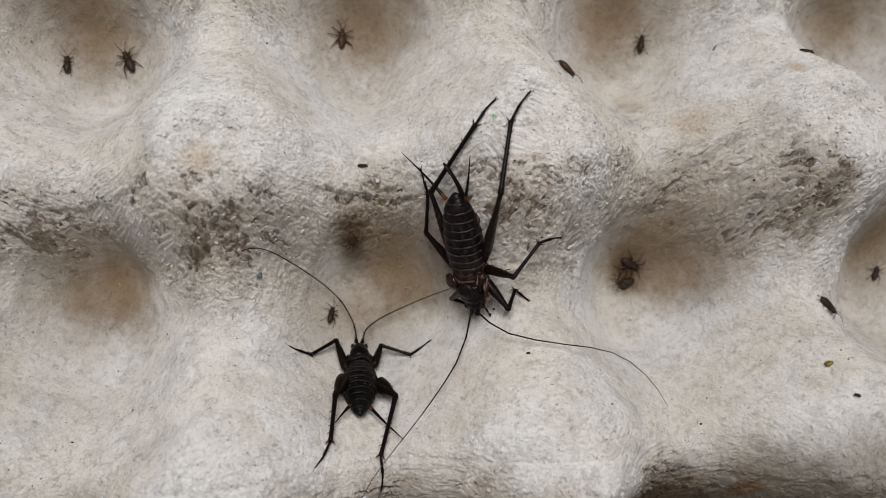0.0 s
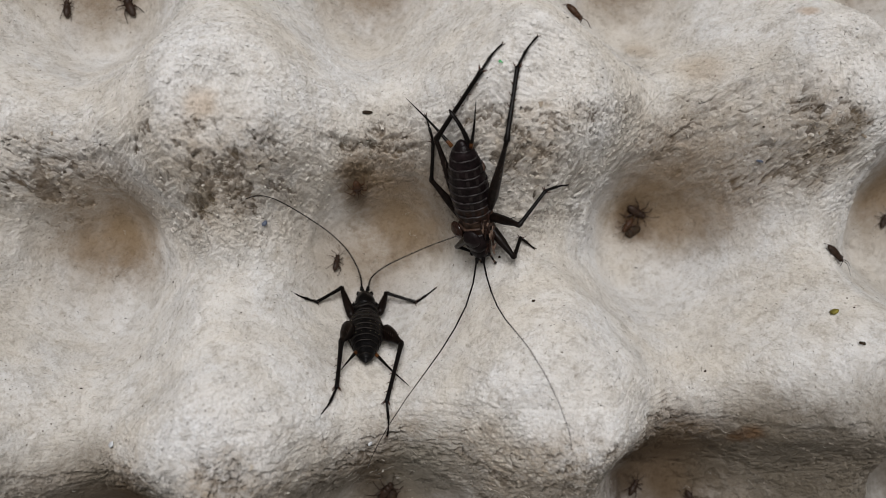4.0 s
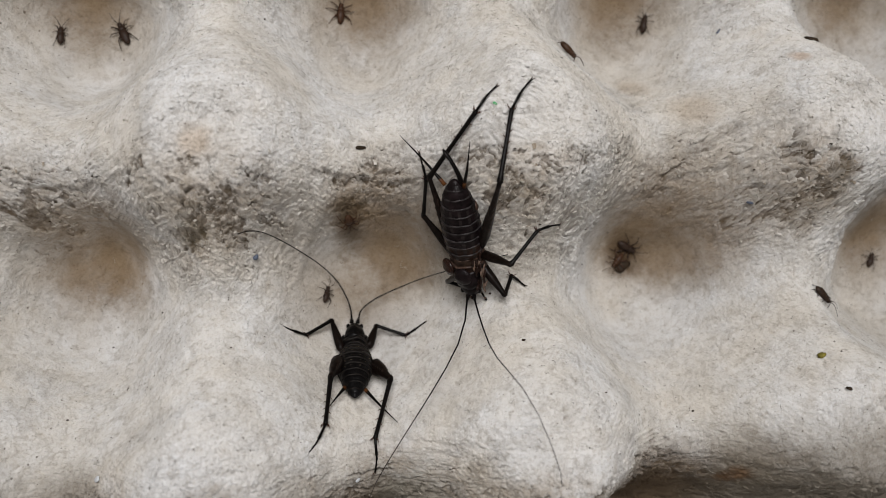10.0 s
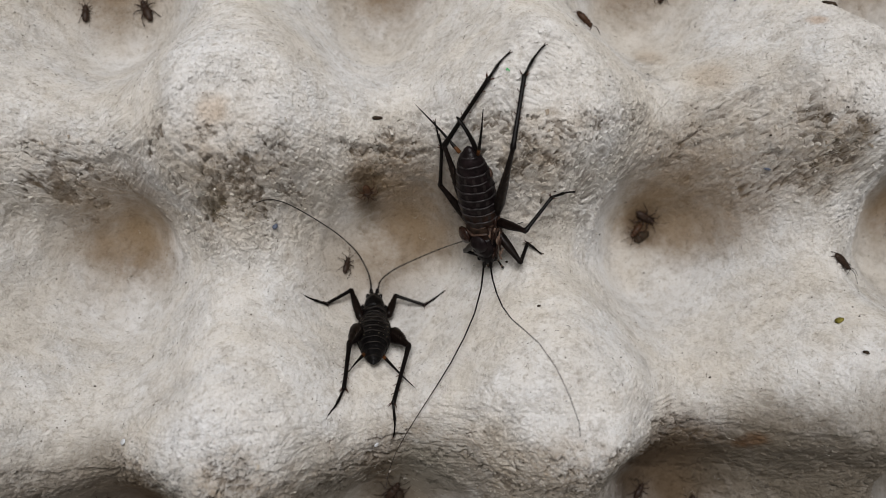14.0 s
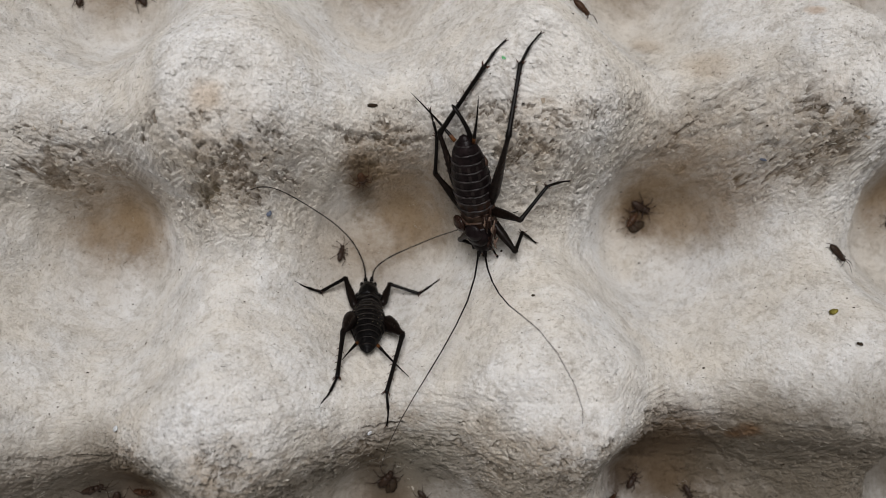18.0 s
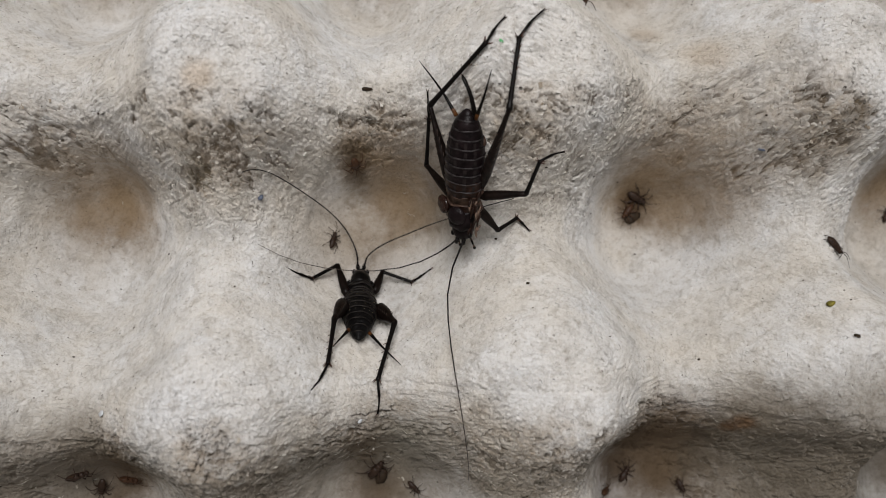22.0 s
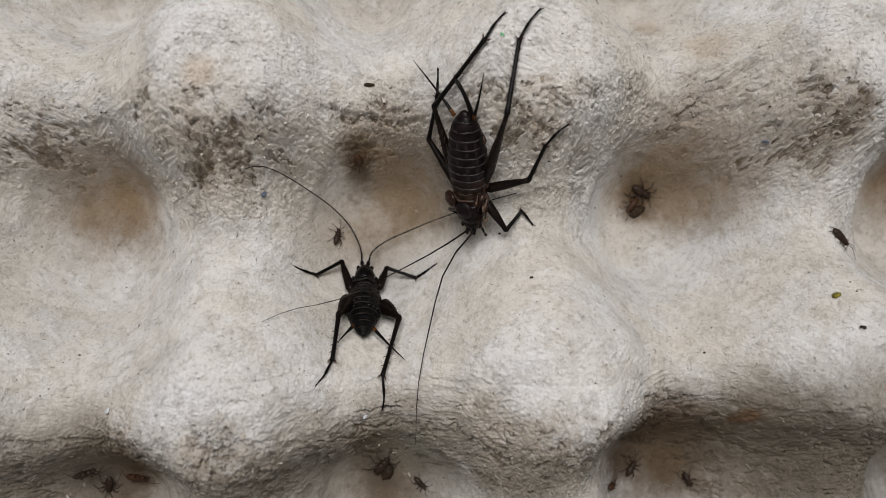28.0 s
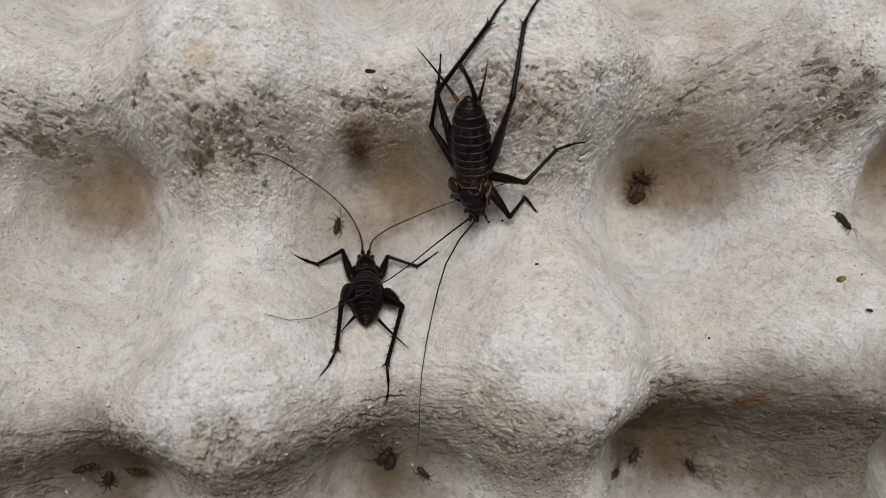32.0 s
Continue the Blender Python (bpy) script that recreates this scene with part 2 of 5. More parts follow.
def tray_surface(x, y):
    """Height, torn share and soil-and-shade share of the tray's upper face."""
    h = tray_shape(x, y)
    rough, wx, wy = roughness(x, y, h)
    more, soil_shade, slit = patch_marks(x, y)
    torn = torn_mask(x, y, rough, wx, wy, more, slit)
    # below each crest the near side breaks off in a ledge
    lx = (x + 0.5 * PITCH) % PITCH - 0.5 * PITCH
    ly = (y + 0.5 * PITCH) % PITCH - 0.5 * PITCH
    rib = np.exp(-(lx / 0.0125) ** 4)
    edge = 0.0192 + 0.0013 * value_noise(x, y * 0.2, 0.009, 61) + 0.0007 * value_noise(x, y * 0.3, 0.0026, 62)
    ledge = smooth_step(edge - ly, 0.0, 0.0007) * smooth_step(ly, 0.004, 0.0145)
    h = h - (0.0006 + 0.0010 * rib) * ledge * (0.6 + 0.4 * value_noise(x, y * 0.3, 0.007, 63))
    # the arched seam round each cup's own wall
    far = np.hypot(lx / 0.0125, (ly + 0.001) / 0.0172) + 0.035 * value_noise(x, y, 0.006, 64) + 0.02 * value_noise(x, y, 0.002, 65)
    arch = smooth_step(ly, 0.0, 0.006)
    h = h - arch * (0.00055 * smooth_step(1.03 - far, 0.0, 0.07) * smooth_step(far, 0.45, 0.9) - 0.00035 * np.exp(-((far - 1.06) / 0.045) ** 2))
    inside = arch * smooth_step(1.0 - far, 0.0, 0.1)
    # faint pressed folds that run along the near foot of the far slopes
    fold = np.exp(-((ly + 0.0235 - 0.0006 * value_noise(x, y * 0.2, 0.01, 66)) / 0.0004) ** 2) + 0.7 * np.exp(-((ly + 0.0208 - 0.0008 * value_noise(x, y * 0.2, 0.012, 67)) / 0.0003) ** 2)
    h = h - 0.00028 * fold * smooth_step(value_noise(x, y * 0.2, 0.012, 68), -0.3, 0.3)
    h = h - 0.0011 * torn - 0.0006 * slit
    # general unevenness, less in the cups
    high = smooth_step(h, 0.005, 0.016)
    a = (0.25 + 0.75 * high) * (1 - 0.45 * inside)
    h = h + 0.0007 * value_noise(x, y, 0.011, 3) + 0.00032 * value_noise(x, y, 0.0045, 4)
    h = h + a * 0.00016 * fbm(wx * 0.8, wy * 1.1, 0.0024, 5, 3)
    # overlapping scales, coarser where the pulp crumbles
    top = smooth_step(h, 0.037, 0.0425)
    rude = np.clip(rough + soil_shade + 0.45 * top * smooth_step(value_noise(x, y, 0.009, 95), -0.5, 0.3), 0, 1) * (1 - 0.5 * inside)
    bend = 0.5 * value_noise(x, y, 0.02, 103)
    u, v = wx * (0.8 + 0.2 * bend) - (0.3 + bend) * 0.6 * wy, wy + (0.2 + bend) * 0.5 * wx
    h = h + a * (0.00024 + 0.00042 * rude) * scales(u, v, 0.0021, 101, 2.3)
    h = h + a * (0.00014 + 0.00024 * rude) * scales(u * 1.1 + 0.3, v, 0.0010, 105, 1.9)
    h = h + a * (0.00018 + 0.00030 * rude) * scales(u * 0.9, v + 0.1 * u, 0.0046, 107, 2.0)
    crack = (1 - smooth_step(np.abs(fbm(u * 0.8, v, 0.0032, 131, 4)), 0.0, 0.055)) * smooth_step(value_noise(x, y, 0.006, 133), 0.0, 0.5)
    h = h - a * 0.00034 * crack
    h = h + rude * 0.00016 * fbm(wx, wy * 1.2, 0.0013, 97, 3) - rude * 0.00028 * smooth_step(fbm(wx * 0.8, wy * 1.3, 0.0010, 99, 3), 0.4, 0.65)
    # matted fibres
    fibre = np.abs(value_noise(u * 1.3, v * 0.5, 0.00055, 8)) + np.abs(value_noise(v * 1.2 + 0.4 * u, (u - 0.4 * v) * 0.4, 0.00055, 18))
    # slopes turned from the lamp get some soil colour as painted shade
    return h - a * 0.00021 * fibre + a * 0.00004 * value_noise(x, y, 0.00036, 10), torn, np.maximum(soil_shade, 0.13 * rough)


def tray_height(x, y):
    return tray_surface(x, y)[0]


def height_at(x, y):
    return float(tray_height(np.array([x]), np.array([y]))[0])


def grid_mesh(xs, ys, z, flip=False):
    nx, ny = len(xs), len(ys)
    gx, gy = np.meshgrid(xs, ys, indexing="ij")
    co = np.stack([gx, gy, z], -1).reshape(-1, 3)
    k = np.arange(nx * ny).reshape(nx, ny)
    quads = np.stack([k[:-1, :-1], k[1:, :-1], k[1:, 1:], k[:-1, 1:]], -1).reshape(-1, 4)
    if flip:
        quads = quads[:, ::-1]
    return co, quads


def mesh_from(name, co, quads, smooth=True):
    me = bpy.data.meshes.new(name)
    me.vertices.add(len(co))
    me.vertices.foreach_set("co", np.asarray(co, np.float32).ravel())
    me.loops.add(quads.size)
    me.loops.foreach_set("vertex_index", quads.ravel().astype(np.int32))
    me.polygons.add(len(quads))
    me.polygons.foreach_set("loop_start", np.arange(0, quads.size, 4, dtype=np.int32))
    me.polygons.foreach_set("loop_total", np.full(len(quads), 4, np.int32))
    me.polygons.foreach_set("use_smooth", np.full(len(quads), smooth))
    me.update(calc_edges=True)
    return me


def mixed(nodes, links, fac, a, b, how="MIX"):
    m = nodes.new("ShaderNodeMix")
    m.data_type, m.blend_type = "RGBA", how
    for value, slot in ((fac, 0), (a, 6), (b, 7)):
        if isinstance(value, (tuple, list)):
            m.inputs[slot].default_value = (*value, 1)
        elif isinstance(value, float):
            m.inputs[slot].default_value = value
        else:
            links.new(value, m.inputs[slot])
    return m.outputs[2]


def maths(nodes, links, op, a, b=0.0, c=0.0):
    m = nodes.new("ShaderNodeMath")
    m.operation = op
    for k, v in enumerate((a, b, c)):
        if isinstance(v, (int, float)):
            m.inputs[k].default_value = v
        else:
            links.new(v, m.inputs[k])
    return m.outputs[0]


m_pulp, nd, lk, bs = material("moulded_pulp")
warm, white, dingy = (0.715, 0.675, 0.615), (0.79, 0.78, 0.765), (0.52, 0.475, 0.41)
cloud = ramp_node(nd, lk, noise_node(nd, lk, 55.0, 6.0, 0.62).outputs["Fac"], [(0.40, (0, 0, 0)), (0.62, (1, 1, 1))])
grain = noise_node(nd, lk, 850.0, 7.0, 0.75)
grain.inputs["Distortion"].default_value = 0.5
grain_r = ramp_node(nd, lk, grain.outputs["Fac"], [(0.32, (0.78, 0.75, 0.71)), (0.48, (1.0, 1.0, 1.0))])
colour = mixed(nd, lk, cloud.outputs["Color"], warm, white)
dirt = ramp_node(nd, lk, noise_node(nd, lk, 115.0, 8.0, 0.68).outputs["Fac"], [(0.52, (0, 0, 0)), (0.70, (0.5, 0.5, 0.5))])
colour = mixed(nd, lk, dirt.outputs["Color"], colour, dingy)
rust = ramp_node(nd, lk, noise_node(nd, lk, 210.0, 6.0, 0.7).outputs["Fac"], [(0.63, (0, 0, 0)), (0.76, (0.32, 0.32, 0.32))])
colour = mixed(nd, lk, rust.outputs["Color"], colour, (0.42, 0.31, 0.19))
# whiter towards the tops of the posts, broken up by noise
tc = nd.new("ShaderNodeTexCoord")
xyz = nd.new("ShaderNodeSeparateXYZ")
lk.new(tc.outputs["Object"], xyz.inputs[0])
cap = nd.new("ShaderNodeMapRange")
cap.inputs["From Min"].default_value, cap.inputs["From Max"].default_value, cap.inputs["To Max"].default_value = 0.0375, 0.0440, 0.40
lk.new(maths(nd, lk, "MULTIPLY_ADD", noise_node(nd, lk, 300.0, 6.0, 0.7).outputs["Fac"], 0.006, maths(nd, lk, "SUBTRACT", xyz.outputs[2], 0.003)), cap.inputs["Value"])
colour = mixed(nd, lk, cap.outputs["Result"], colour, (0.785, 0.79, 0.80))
# dark fibres and flecks in the pulp
for scale, cut, keep in ((380.0, 0.06, 0.86), (1100.0, 0.10, 0.88)):
    co_ = nd.new("ShaderNodeTexCoord")
    vo = nd.new("ShaderNodeTexVoronoi")
    vo.inputs["Scale"].default_value = scale
    lk.new(co_.outputs["Object"], vo.inputs["Vector"])
    sep = nd.new("ShaderNodeSeparateColor")
    lk.new(vo.outputs["Color"], sep.inputs[0])
    near = maths(nd, lk, "LESS_THAN", vo.outputs["Distance"], maths(nd, lk, "MULTIPLY", sep.outputs[1], cut * 2))
    fleck = maths(nd, lk, "MULTIPLY", near, maths(nd, lk, "GREATER_THAN", sep.outputs[0], keep))
    colour = mixed(nd, lk, maths(nd, lk, "MULTIPLY", fleck, 0.75), colour, (0.13, 0.10, 0.075))
# short dark strokes of fibre, in two directions
for turn, scale, cut in ((0.5, 2600.0, 0.305), (-0.4, 3400.0, 0.30)):
    mp = nd.new("ShaderNodeMapping")
    mp.inputs["Rotation"].default_value, mp.inputs["Scale"].default_value = (0, 0, turn), (0.30, 1.0, 0.5)
    lk.new(nd.new("ShaderNodeTexCoord").outputs["Object"], mp.inputs["Vector"])
    st = nd.new("ShaderNodeTexNoise")
    st.inputs["Scale"].default_value, st.inputs["Detail"].default_value, st.inputs["Distortion"].default_value = scale, 2.0, 1.1
    lk.new(mp.outputs["Vector"], st.inputs["Vector"])
    stroke = ramp_node(nd, lk, st.outputs["Fac"], [(cut - 0.03, (0.5, 0.5, 0.5)), (cut + 0.03, (0, 0, 0))])
    colour = mixed(nd, lk, stroke.outputs["Color"], colour, (0.30, 0.26, 0.21))
# grey-brown soiling of the crumbling patches, with painted shade on near slopes
so = nd.new("ShaderNodeAttribute")
so.attribute_name = "soil_shade"
soil_shade_r = ramp_node(nd, lk, noise_node(nd, lk, 330.0, 8.0, 0.75).outputs["Fac"], [(0.36, (0.1, 0.1, 0.1)), (0.60, (0.85, 0.85, 0.85))])
colour = mixed(nd, lk, maths(nd, lk, "MULTIPLY", so.outputs["Fac"], soil_shade_r.outputs["Color"]), colour, (0.43, 0.35, 0.26))
# bared, greyer fibre where the skin is torn, darkened to paint crevice shade
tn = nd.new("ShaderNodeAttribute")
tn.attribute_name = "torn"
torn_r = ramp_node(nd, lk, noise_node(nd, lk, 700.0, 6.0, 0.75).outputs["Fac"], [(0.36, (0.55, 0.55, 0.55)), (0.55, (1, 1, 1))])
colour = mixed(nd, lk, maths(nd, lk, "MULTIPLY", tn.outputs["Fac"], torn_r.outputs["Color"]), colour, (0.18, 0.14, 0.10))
# stains with places of their own, plus shade painted into cups and near ribs
geo = nd.new("ShaderNodeTexCoord")
wob = noise_node(nd, lk, 260.0, 5.0, 0.7)
STAINS_AND_SHADE = [(-0.0245, 0.0212, 0.0030, (0.55, 0.43, 0.31)), (0.0679, 0.0340, 0.0015, (0.50, 0.33, 0.20)), (-0.0270, 0.0098, 0.0030, (0.20, 0.16, 0.10)), (0.0705, 0.0150, 0.0030, (0.17, 0.13, 0.08)), (0.0490, 0.0362, 0.0034, (0.48, 0.38, 0.27)), (0.0544, 0.0283, 0.0040, (0.50, 0.40, 0.29))]
STAINS_AND_SHADE = [(*row, 0.5) for row in STAINS_AND_SHADE]
# brown soiling that crickets have left in each cup, with wall shade painted in
CUP_SOIL_SHADE = [(-1, 0, 3, 9, 10, 0.72), (0, 0, 4, 10, 10, 0.85), (0, 0, -3, 14, 5, 0.85), (1, 0, 1, 10, 11, 0.9), (1, 0, 0, 7, 5, 0.95), (2, 0, 1, 9, 12, 0.95), (-1, -1, 0, 11, 8, 0.95), (0, -1, -0.5, 10.4, 6, 0.98), (1, -1, 5.0, 8.1, 7, 0.98)]
CUP_SOIL_SHADE += [(0, 0, -6, 2, 10, 0.5), (0, 0, 1, -1, 8, 0.45), (-1, 0, -2, 2, 9, 0.3), (-1, -1, 0, 4, 17, 0.8), (0, -1, 0, 4, 16, 0.8), (1, -1, 0, 4, 16, 0.75), (-1, 1, 0, 8, 14, 0.45), (0, 1, 0, 8, 14, 0.45), (1, 1, 0, 8, 14, 0.45), (0, 0, 8, 7, 7, 0.35), (0, 0, 10, 4, 5, 0.4), (0, -1, -2, 13, 6, 0.95), (0, -1, 0, 8, 7, 0.95), (-1, -1, 6, 14, 6, 0.9), (1, -1, 4, 4, 5, 0.8), (0, 0, 6, 8, 8, 0.35), (0, 0, 2, 11, 7, 0.5), (-1, 0, 4, 9, 8, 0.85), (-1, 0, 6, 3, 6, 0.5), (-1, 0, -3, 7, 7, 0.7), (1, 0, 7, 6, 9, 0.75), (1, 0, 12, 5, 7, 0.6), (0, 0, 5, 5, 6, 0.6), (1, -1, -1, 12, 9, 0.95), (1, -1, 6, 12, 8, 0.9), (-1, -1, 4, 12, 7, 0.9), (2, -1, 2, 11, 8, 0.95), (-1, 1, 0, 8, 11, 0.9), (0, 1, 2, 8, 11, 0.9), (1, 1, 2, 8, 11, 0.9), (2, 1, 0, 7, 12, 0.9), (-1, -1, 1, 5, 6, 0.7), (0, -1, 0, 5, 5, 0.8), (1, -1, 3, 4, 5, 0.7), (2, -1, 0, 4, 7, 0.8)]
for i, j, x, y, r, much in CUP_SOIL_SHADE:
    # the near row's darker brown paints its deeper shade
    STAINS_AND_SHADE.append((i * PITCH + x * 0.001, j * PITCH + y * 0.001, r * 0.001, (0.275, 0.195, 0.115) if j > -1 else (0.15, 0.105, 0.064), much))
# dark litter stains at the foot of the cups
STAINS_AND_SHADE += [(0.0485, 0.0062, 0.0045, (0.085, 0.052, 0.03), 0.9), (-0.0035, 0.0135, 0.0035, (0.12, 0.08, 0.045), 0.7), (-0.001, -0.0408, 0.0045, (0.06, 0.042, 0.03), 0.9), (-0.0475, -0.0385, 0.006, (0.09, 0.06, 0.04), 0.85), (0.042, -0.042, 0.004, (0.07, 0.05, 0.035), 0.85)]
# grey patches on the near ribs, grime plus painted shade; the last is rust
STAINS_AND_SHADE += [(0.066, -0.0275, 0.007, (0.43, 0.39, 0.33), 0.6), (0.075, -0.0265, 0.007, (0.43, 0.39, 0.33), 0.55), (0.055, -0.0265, 0.005, (0.46, 0.41, 0.34), 0.5), (0.006, -0.037, 0.010, (0.25, 0.225, 0.185), 0.75), (-0.012, -0.037, 0.010, (0.26, 0.235, 0.195), 0.75), (0.032, -0.036, 0.007, (0.26, 0.235, 0.195), 0.7), (-0.034, -0.035, 0.008, (0.27, 0.245, 0.2), 0.7), (0.045, -0.037, 0.011, (0.12, 0.085, 0.055), 0.9), (0.062, -0.036, 0.010, (0.17, 0.15, 0.12), 0.85), (0.086, -0.041, 0.018, (0.17, 0.15, 0.12), 0.9), (-0.055, -0.037, 0.012, (0.24, 0.21, 0.17), 0.8), (0.004, -0.033, 0.008, (0.28, 0.26, 0.215), 0.7), (0.072, -0.036, 0.014, (0.22, 0.19, 0.15), 0.85), (0.058, -0.030, 0.007, (0.21, 0.175, 0.13), 0.8), (0.020, -0.040, 0.010, (0.29, 0.255, 0.205), 0.75), (-0.022, -0.039, 0.011, (0.26, 0.225, 0.18), 0.8), (-0.070, -0.036, 0.013, (0.26, 0.225, 0.18), 0.8), (-0.045, -0.029, 0.006, (0.29, 0.255, 0.205), 0.7), (0.068, -0.044, 0.013, (0.20, 0.17, 0.13), 0.85), (0.0564, -0.0318, 0.0022, (0.17, 0.085, 0.035), 0.7)]
for x, y, r, c, much in STAINS_AND_SHADE:
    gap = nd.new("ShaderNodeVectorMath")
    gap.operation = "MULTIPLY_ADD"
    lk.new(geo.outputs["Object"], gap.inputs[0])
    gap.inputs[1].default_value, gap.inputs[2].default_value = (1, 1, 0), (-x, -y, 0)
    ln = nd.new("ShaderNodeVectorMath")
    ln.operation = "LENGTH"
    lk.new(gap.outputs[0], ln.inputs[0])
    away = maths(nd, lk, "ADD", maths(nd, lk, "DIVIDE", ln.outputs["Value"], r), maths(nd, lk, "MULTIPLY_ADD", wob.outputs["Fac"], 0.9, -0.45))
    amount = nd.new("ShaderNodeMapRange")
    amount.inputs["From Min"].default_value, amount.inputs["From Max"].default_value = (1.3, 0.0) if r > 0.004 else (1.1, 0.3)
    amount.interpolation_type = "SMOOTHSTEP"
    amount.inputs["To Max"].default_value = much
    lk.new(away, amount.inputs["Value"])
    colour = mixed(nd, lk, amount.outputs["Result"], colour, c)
colour = mixed(nd, lk, 1.0, colour, grain_r.outputs["Color"], "MULTIPLY")
pores = ramp_node(nd, lk, noise_node(nd, lk, 2300.0, 4.0, 0.7).outputs["Fac"], [(0.34, (0.86, 0.84, 0.81)), (0.47, (1.0, 1.0, 1.0))])
colour = mixed(nd, lk, 1.0, colour, pores.outputs["Color"], "MULTIPLY")
mottle = noise_node(nd, lk, 420.0, 7.0, 0.75)
mottle.inputs["Distortion"].default_value = 0.8
mottle = ramp_node(nd, lk, mottle.outputs["Fac"], [(0.36, (0.79, 0.775, 0.755)), (0.50, (1.0, 1.0, 1.0))])
colour = mixed(nd, lk, 1.0, colour, mottle.outputs["Color"], "MULTIPLY")
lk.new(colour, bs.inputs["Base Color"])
bs.inputs["Roughness"].default_value = 0.9
bs.inputs["Diffuse Roughness"].default_value = 1.0
bs.inputs["Specular IOR Level"].default_value = 0.12
bump1 = nd.new("ShaderNodeBump")
bump1.inputs["Distance"].default_value = 0.0006
lk.new(maths(nd, lk, "MULTIPLY_ADD", ramp_node(nd, lk, noise_node(nd, lk, 140.0, 4.0, 0.6).outputs["Fac"], [(0.38, (0, 0, 0)), (0.62, (1, 1, 1))]).outputs["Color"], 0.4, 0.6), bump1.inputs["Strength"])
lk.new(grain.outputs["Fac"], bump1.inputs["Height"])
bump2 = nd.new("ShaderNodeBump")
bump2.inputs["Strength"].default_value, bump2.inputs["Distance"].default_value = 0.8, 0.0003
lk.new(noise_node(nd, lk, 2400.0, 3.0, 0.6).outputs["Fac"], bump2.inputs["Height"])
lk.new(bump1.outputs["Normal"], bump2.inputs["Normal"])
lk.new(bump2.outputs["Normal"], bs.inputs["Normal"])

# ---- structure ----
X0, X1, Y0, Y1 = -0.120, 0.168, -0.120, 0.120
FINE = 0.00015
xs = np.concatenate([np.arange(X0, -0.070, 0.001), np.arange(-0.070, 0.106, FINE), np.arange(0.106, X1 + 0.0005, 0.001)])
ys = np.concatenate([np.arange(Y0, -0.058, 0.001), np.arange(-0.058, 0.062, FINE), np.arange(0.062, Y1 + 0.0005, 0.001)])
gx, gy = np.meshgrid(xs, ys, indexing="ij")
top_z, torn, soil_shade = tray_surface(gx, gy)
co, quads = grid_mesh(xs, ys, top_z)
xs2, ys2 = np.linspace(X0, X1, 145), np.linspace(Y0, Y1, 121)
gx2, gy2 = np.meshgrid(xs2, ys2, indexing="ij")
co2, quads2 = grid_mesh(xs2, ys2, tray_shape(gx2, gy2) - 0.0035, True)
tray = new("egg_tray", mesh_from("egg_tray", np.concatenate([co, co2]), np.concatenate([quads, quads2 + len(co)])))
for mark, share in (("torn", torn), ("soil_shade", soil_shade)):
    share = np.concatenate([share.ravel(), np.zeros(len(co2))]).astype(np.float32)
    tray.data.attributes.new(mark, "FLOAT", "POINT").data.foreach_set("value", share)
tray.data.materials.append(m_pulp)
tagged(tray, "stained off-white moulded pulp egg tray lying open", "egg tray")

# chips of skin that stand off the pulp, and loose strands of its fibre
rng = np.random.RandomState(19)


def slope_normals(px, py):
    e = 0.0006
    gx_ = (tray_shape(px + e, py) - tray_shape(px - e, py)) / (2 * e)
    gy_ = (tray_shape(px, py + e) - tray_shape(px, py - e)) / (2 * e)
    nn = np.stack([-gx_, -gy_, np.ones_like(px)], -1)
    return nn / np.linalg.norm(nn, axis=1, keepdims=True)


def slope_axes(px, py, yaw, tilt):
    """Two axes along the slope and its normal, each tipped a little."""
    nn = slope_normals(px, py) + tilt
    nn /= np.linalg.norm(nn, axis=1, keepdims=True)
    d = np.stack([np.cos(yaw), np.sin(yaw), np.zeros_like(yaw)], -1)
    d -= nn * (d * nn).sum(1, keepdims=True)
    d /= np.linalg.norm(d, axis=1, keepdims=True)
    return d, np.cross(nn, d), nn


def chip_mesh(name, px, py, long, wide, lift, yaw, tilt):
    """Irregular six-sided chips with a sunk skirt, all in one mesh."""
    n = len(px)
    pz = tray_height(px, py)
    d, c, nn = slope_axes(px, py, yaw, tilt)
    mid = np.stack([px, py, pz], -1) + nn * lift[:, None]
    ang = np.arange(6) * np.pi / 3 + rng.uniform(-0.35, 0.35, (n, 6))
    rad = rng.uniform(0.6, 1.1, (n, 6))
    rim = mid[:, None] + d[:, None] * (np.cos(ang) * rad * long[:, None])[..., None] + c[:, None] * (np.sin(ang) * rad * wide[:, None])[..., None]
    rim = rim + nn[:, None] * rng.uniform(-0.00003, 0.00006, (n, 6))[..., None]
    foot = rim - nn[:, None] * 0.00030
    verts = np.concatenate([rim, foot], 1).reshape(-1, 3)
    k = np.arange(n)[:, None] * 12
    sides = np.stack([np.stack([k[:, 0] + i, k[:, 0] + 6 + i, k[:, 0] + 6 + (i + 1) % 6, k[:, 0] + (i + 1) % 6], -1) for i in range(6)], 1).reshape(-1, 4)
    tops = np.concatenate([k + np.array([0, 1, 2, 3]), k + np.array([0, 3, 4, 5])])
    return mesh_from(name, verts, np.concatenate([sides, tops]), False)


n = 52000
px, py = rng.uniform(-0.068, 0.104, n), rng.uniform(-0.056, 0.060, n)
pz = tray_shape(px, py)
zone, _, _ = roughness(px, py, pz)
odds = smooth_step(pz, 0.007, 0.016) * (0.55 + 0.10 * zone + 0.3 * smooth_step(pz, 0.038, 0.043)) * (0.45 + 0.55 * smooth_step(value_noise(px, py, 0.006, 121), -0.4, 0.4))
_, torn, soil_shade = tray_surface(px, py)
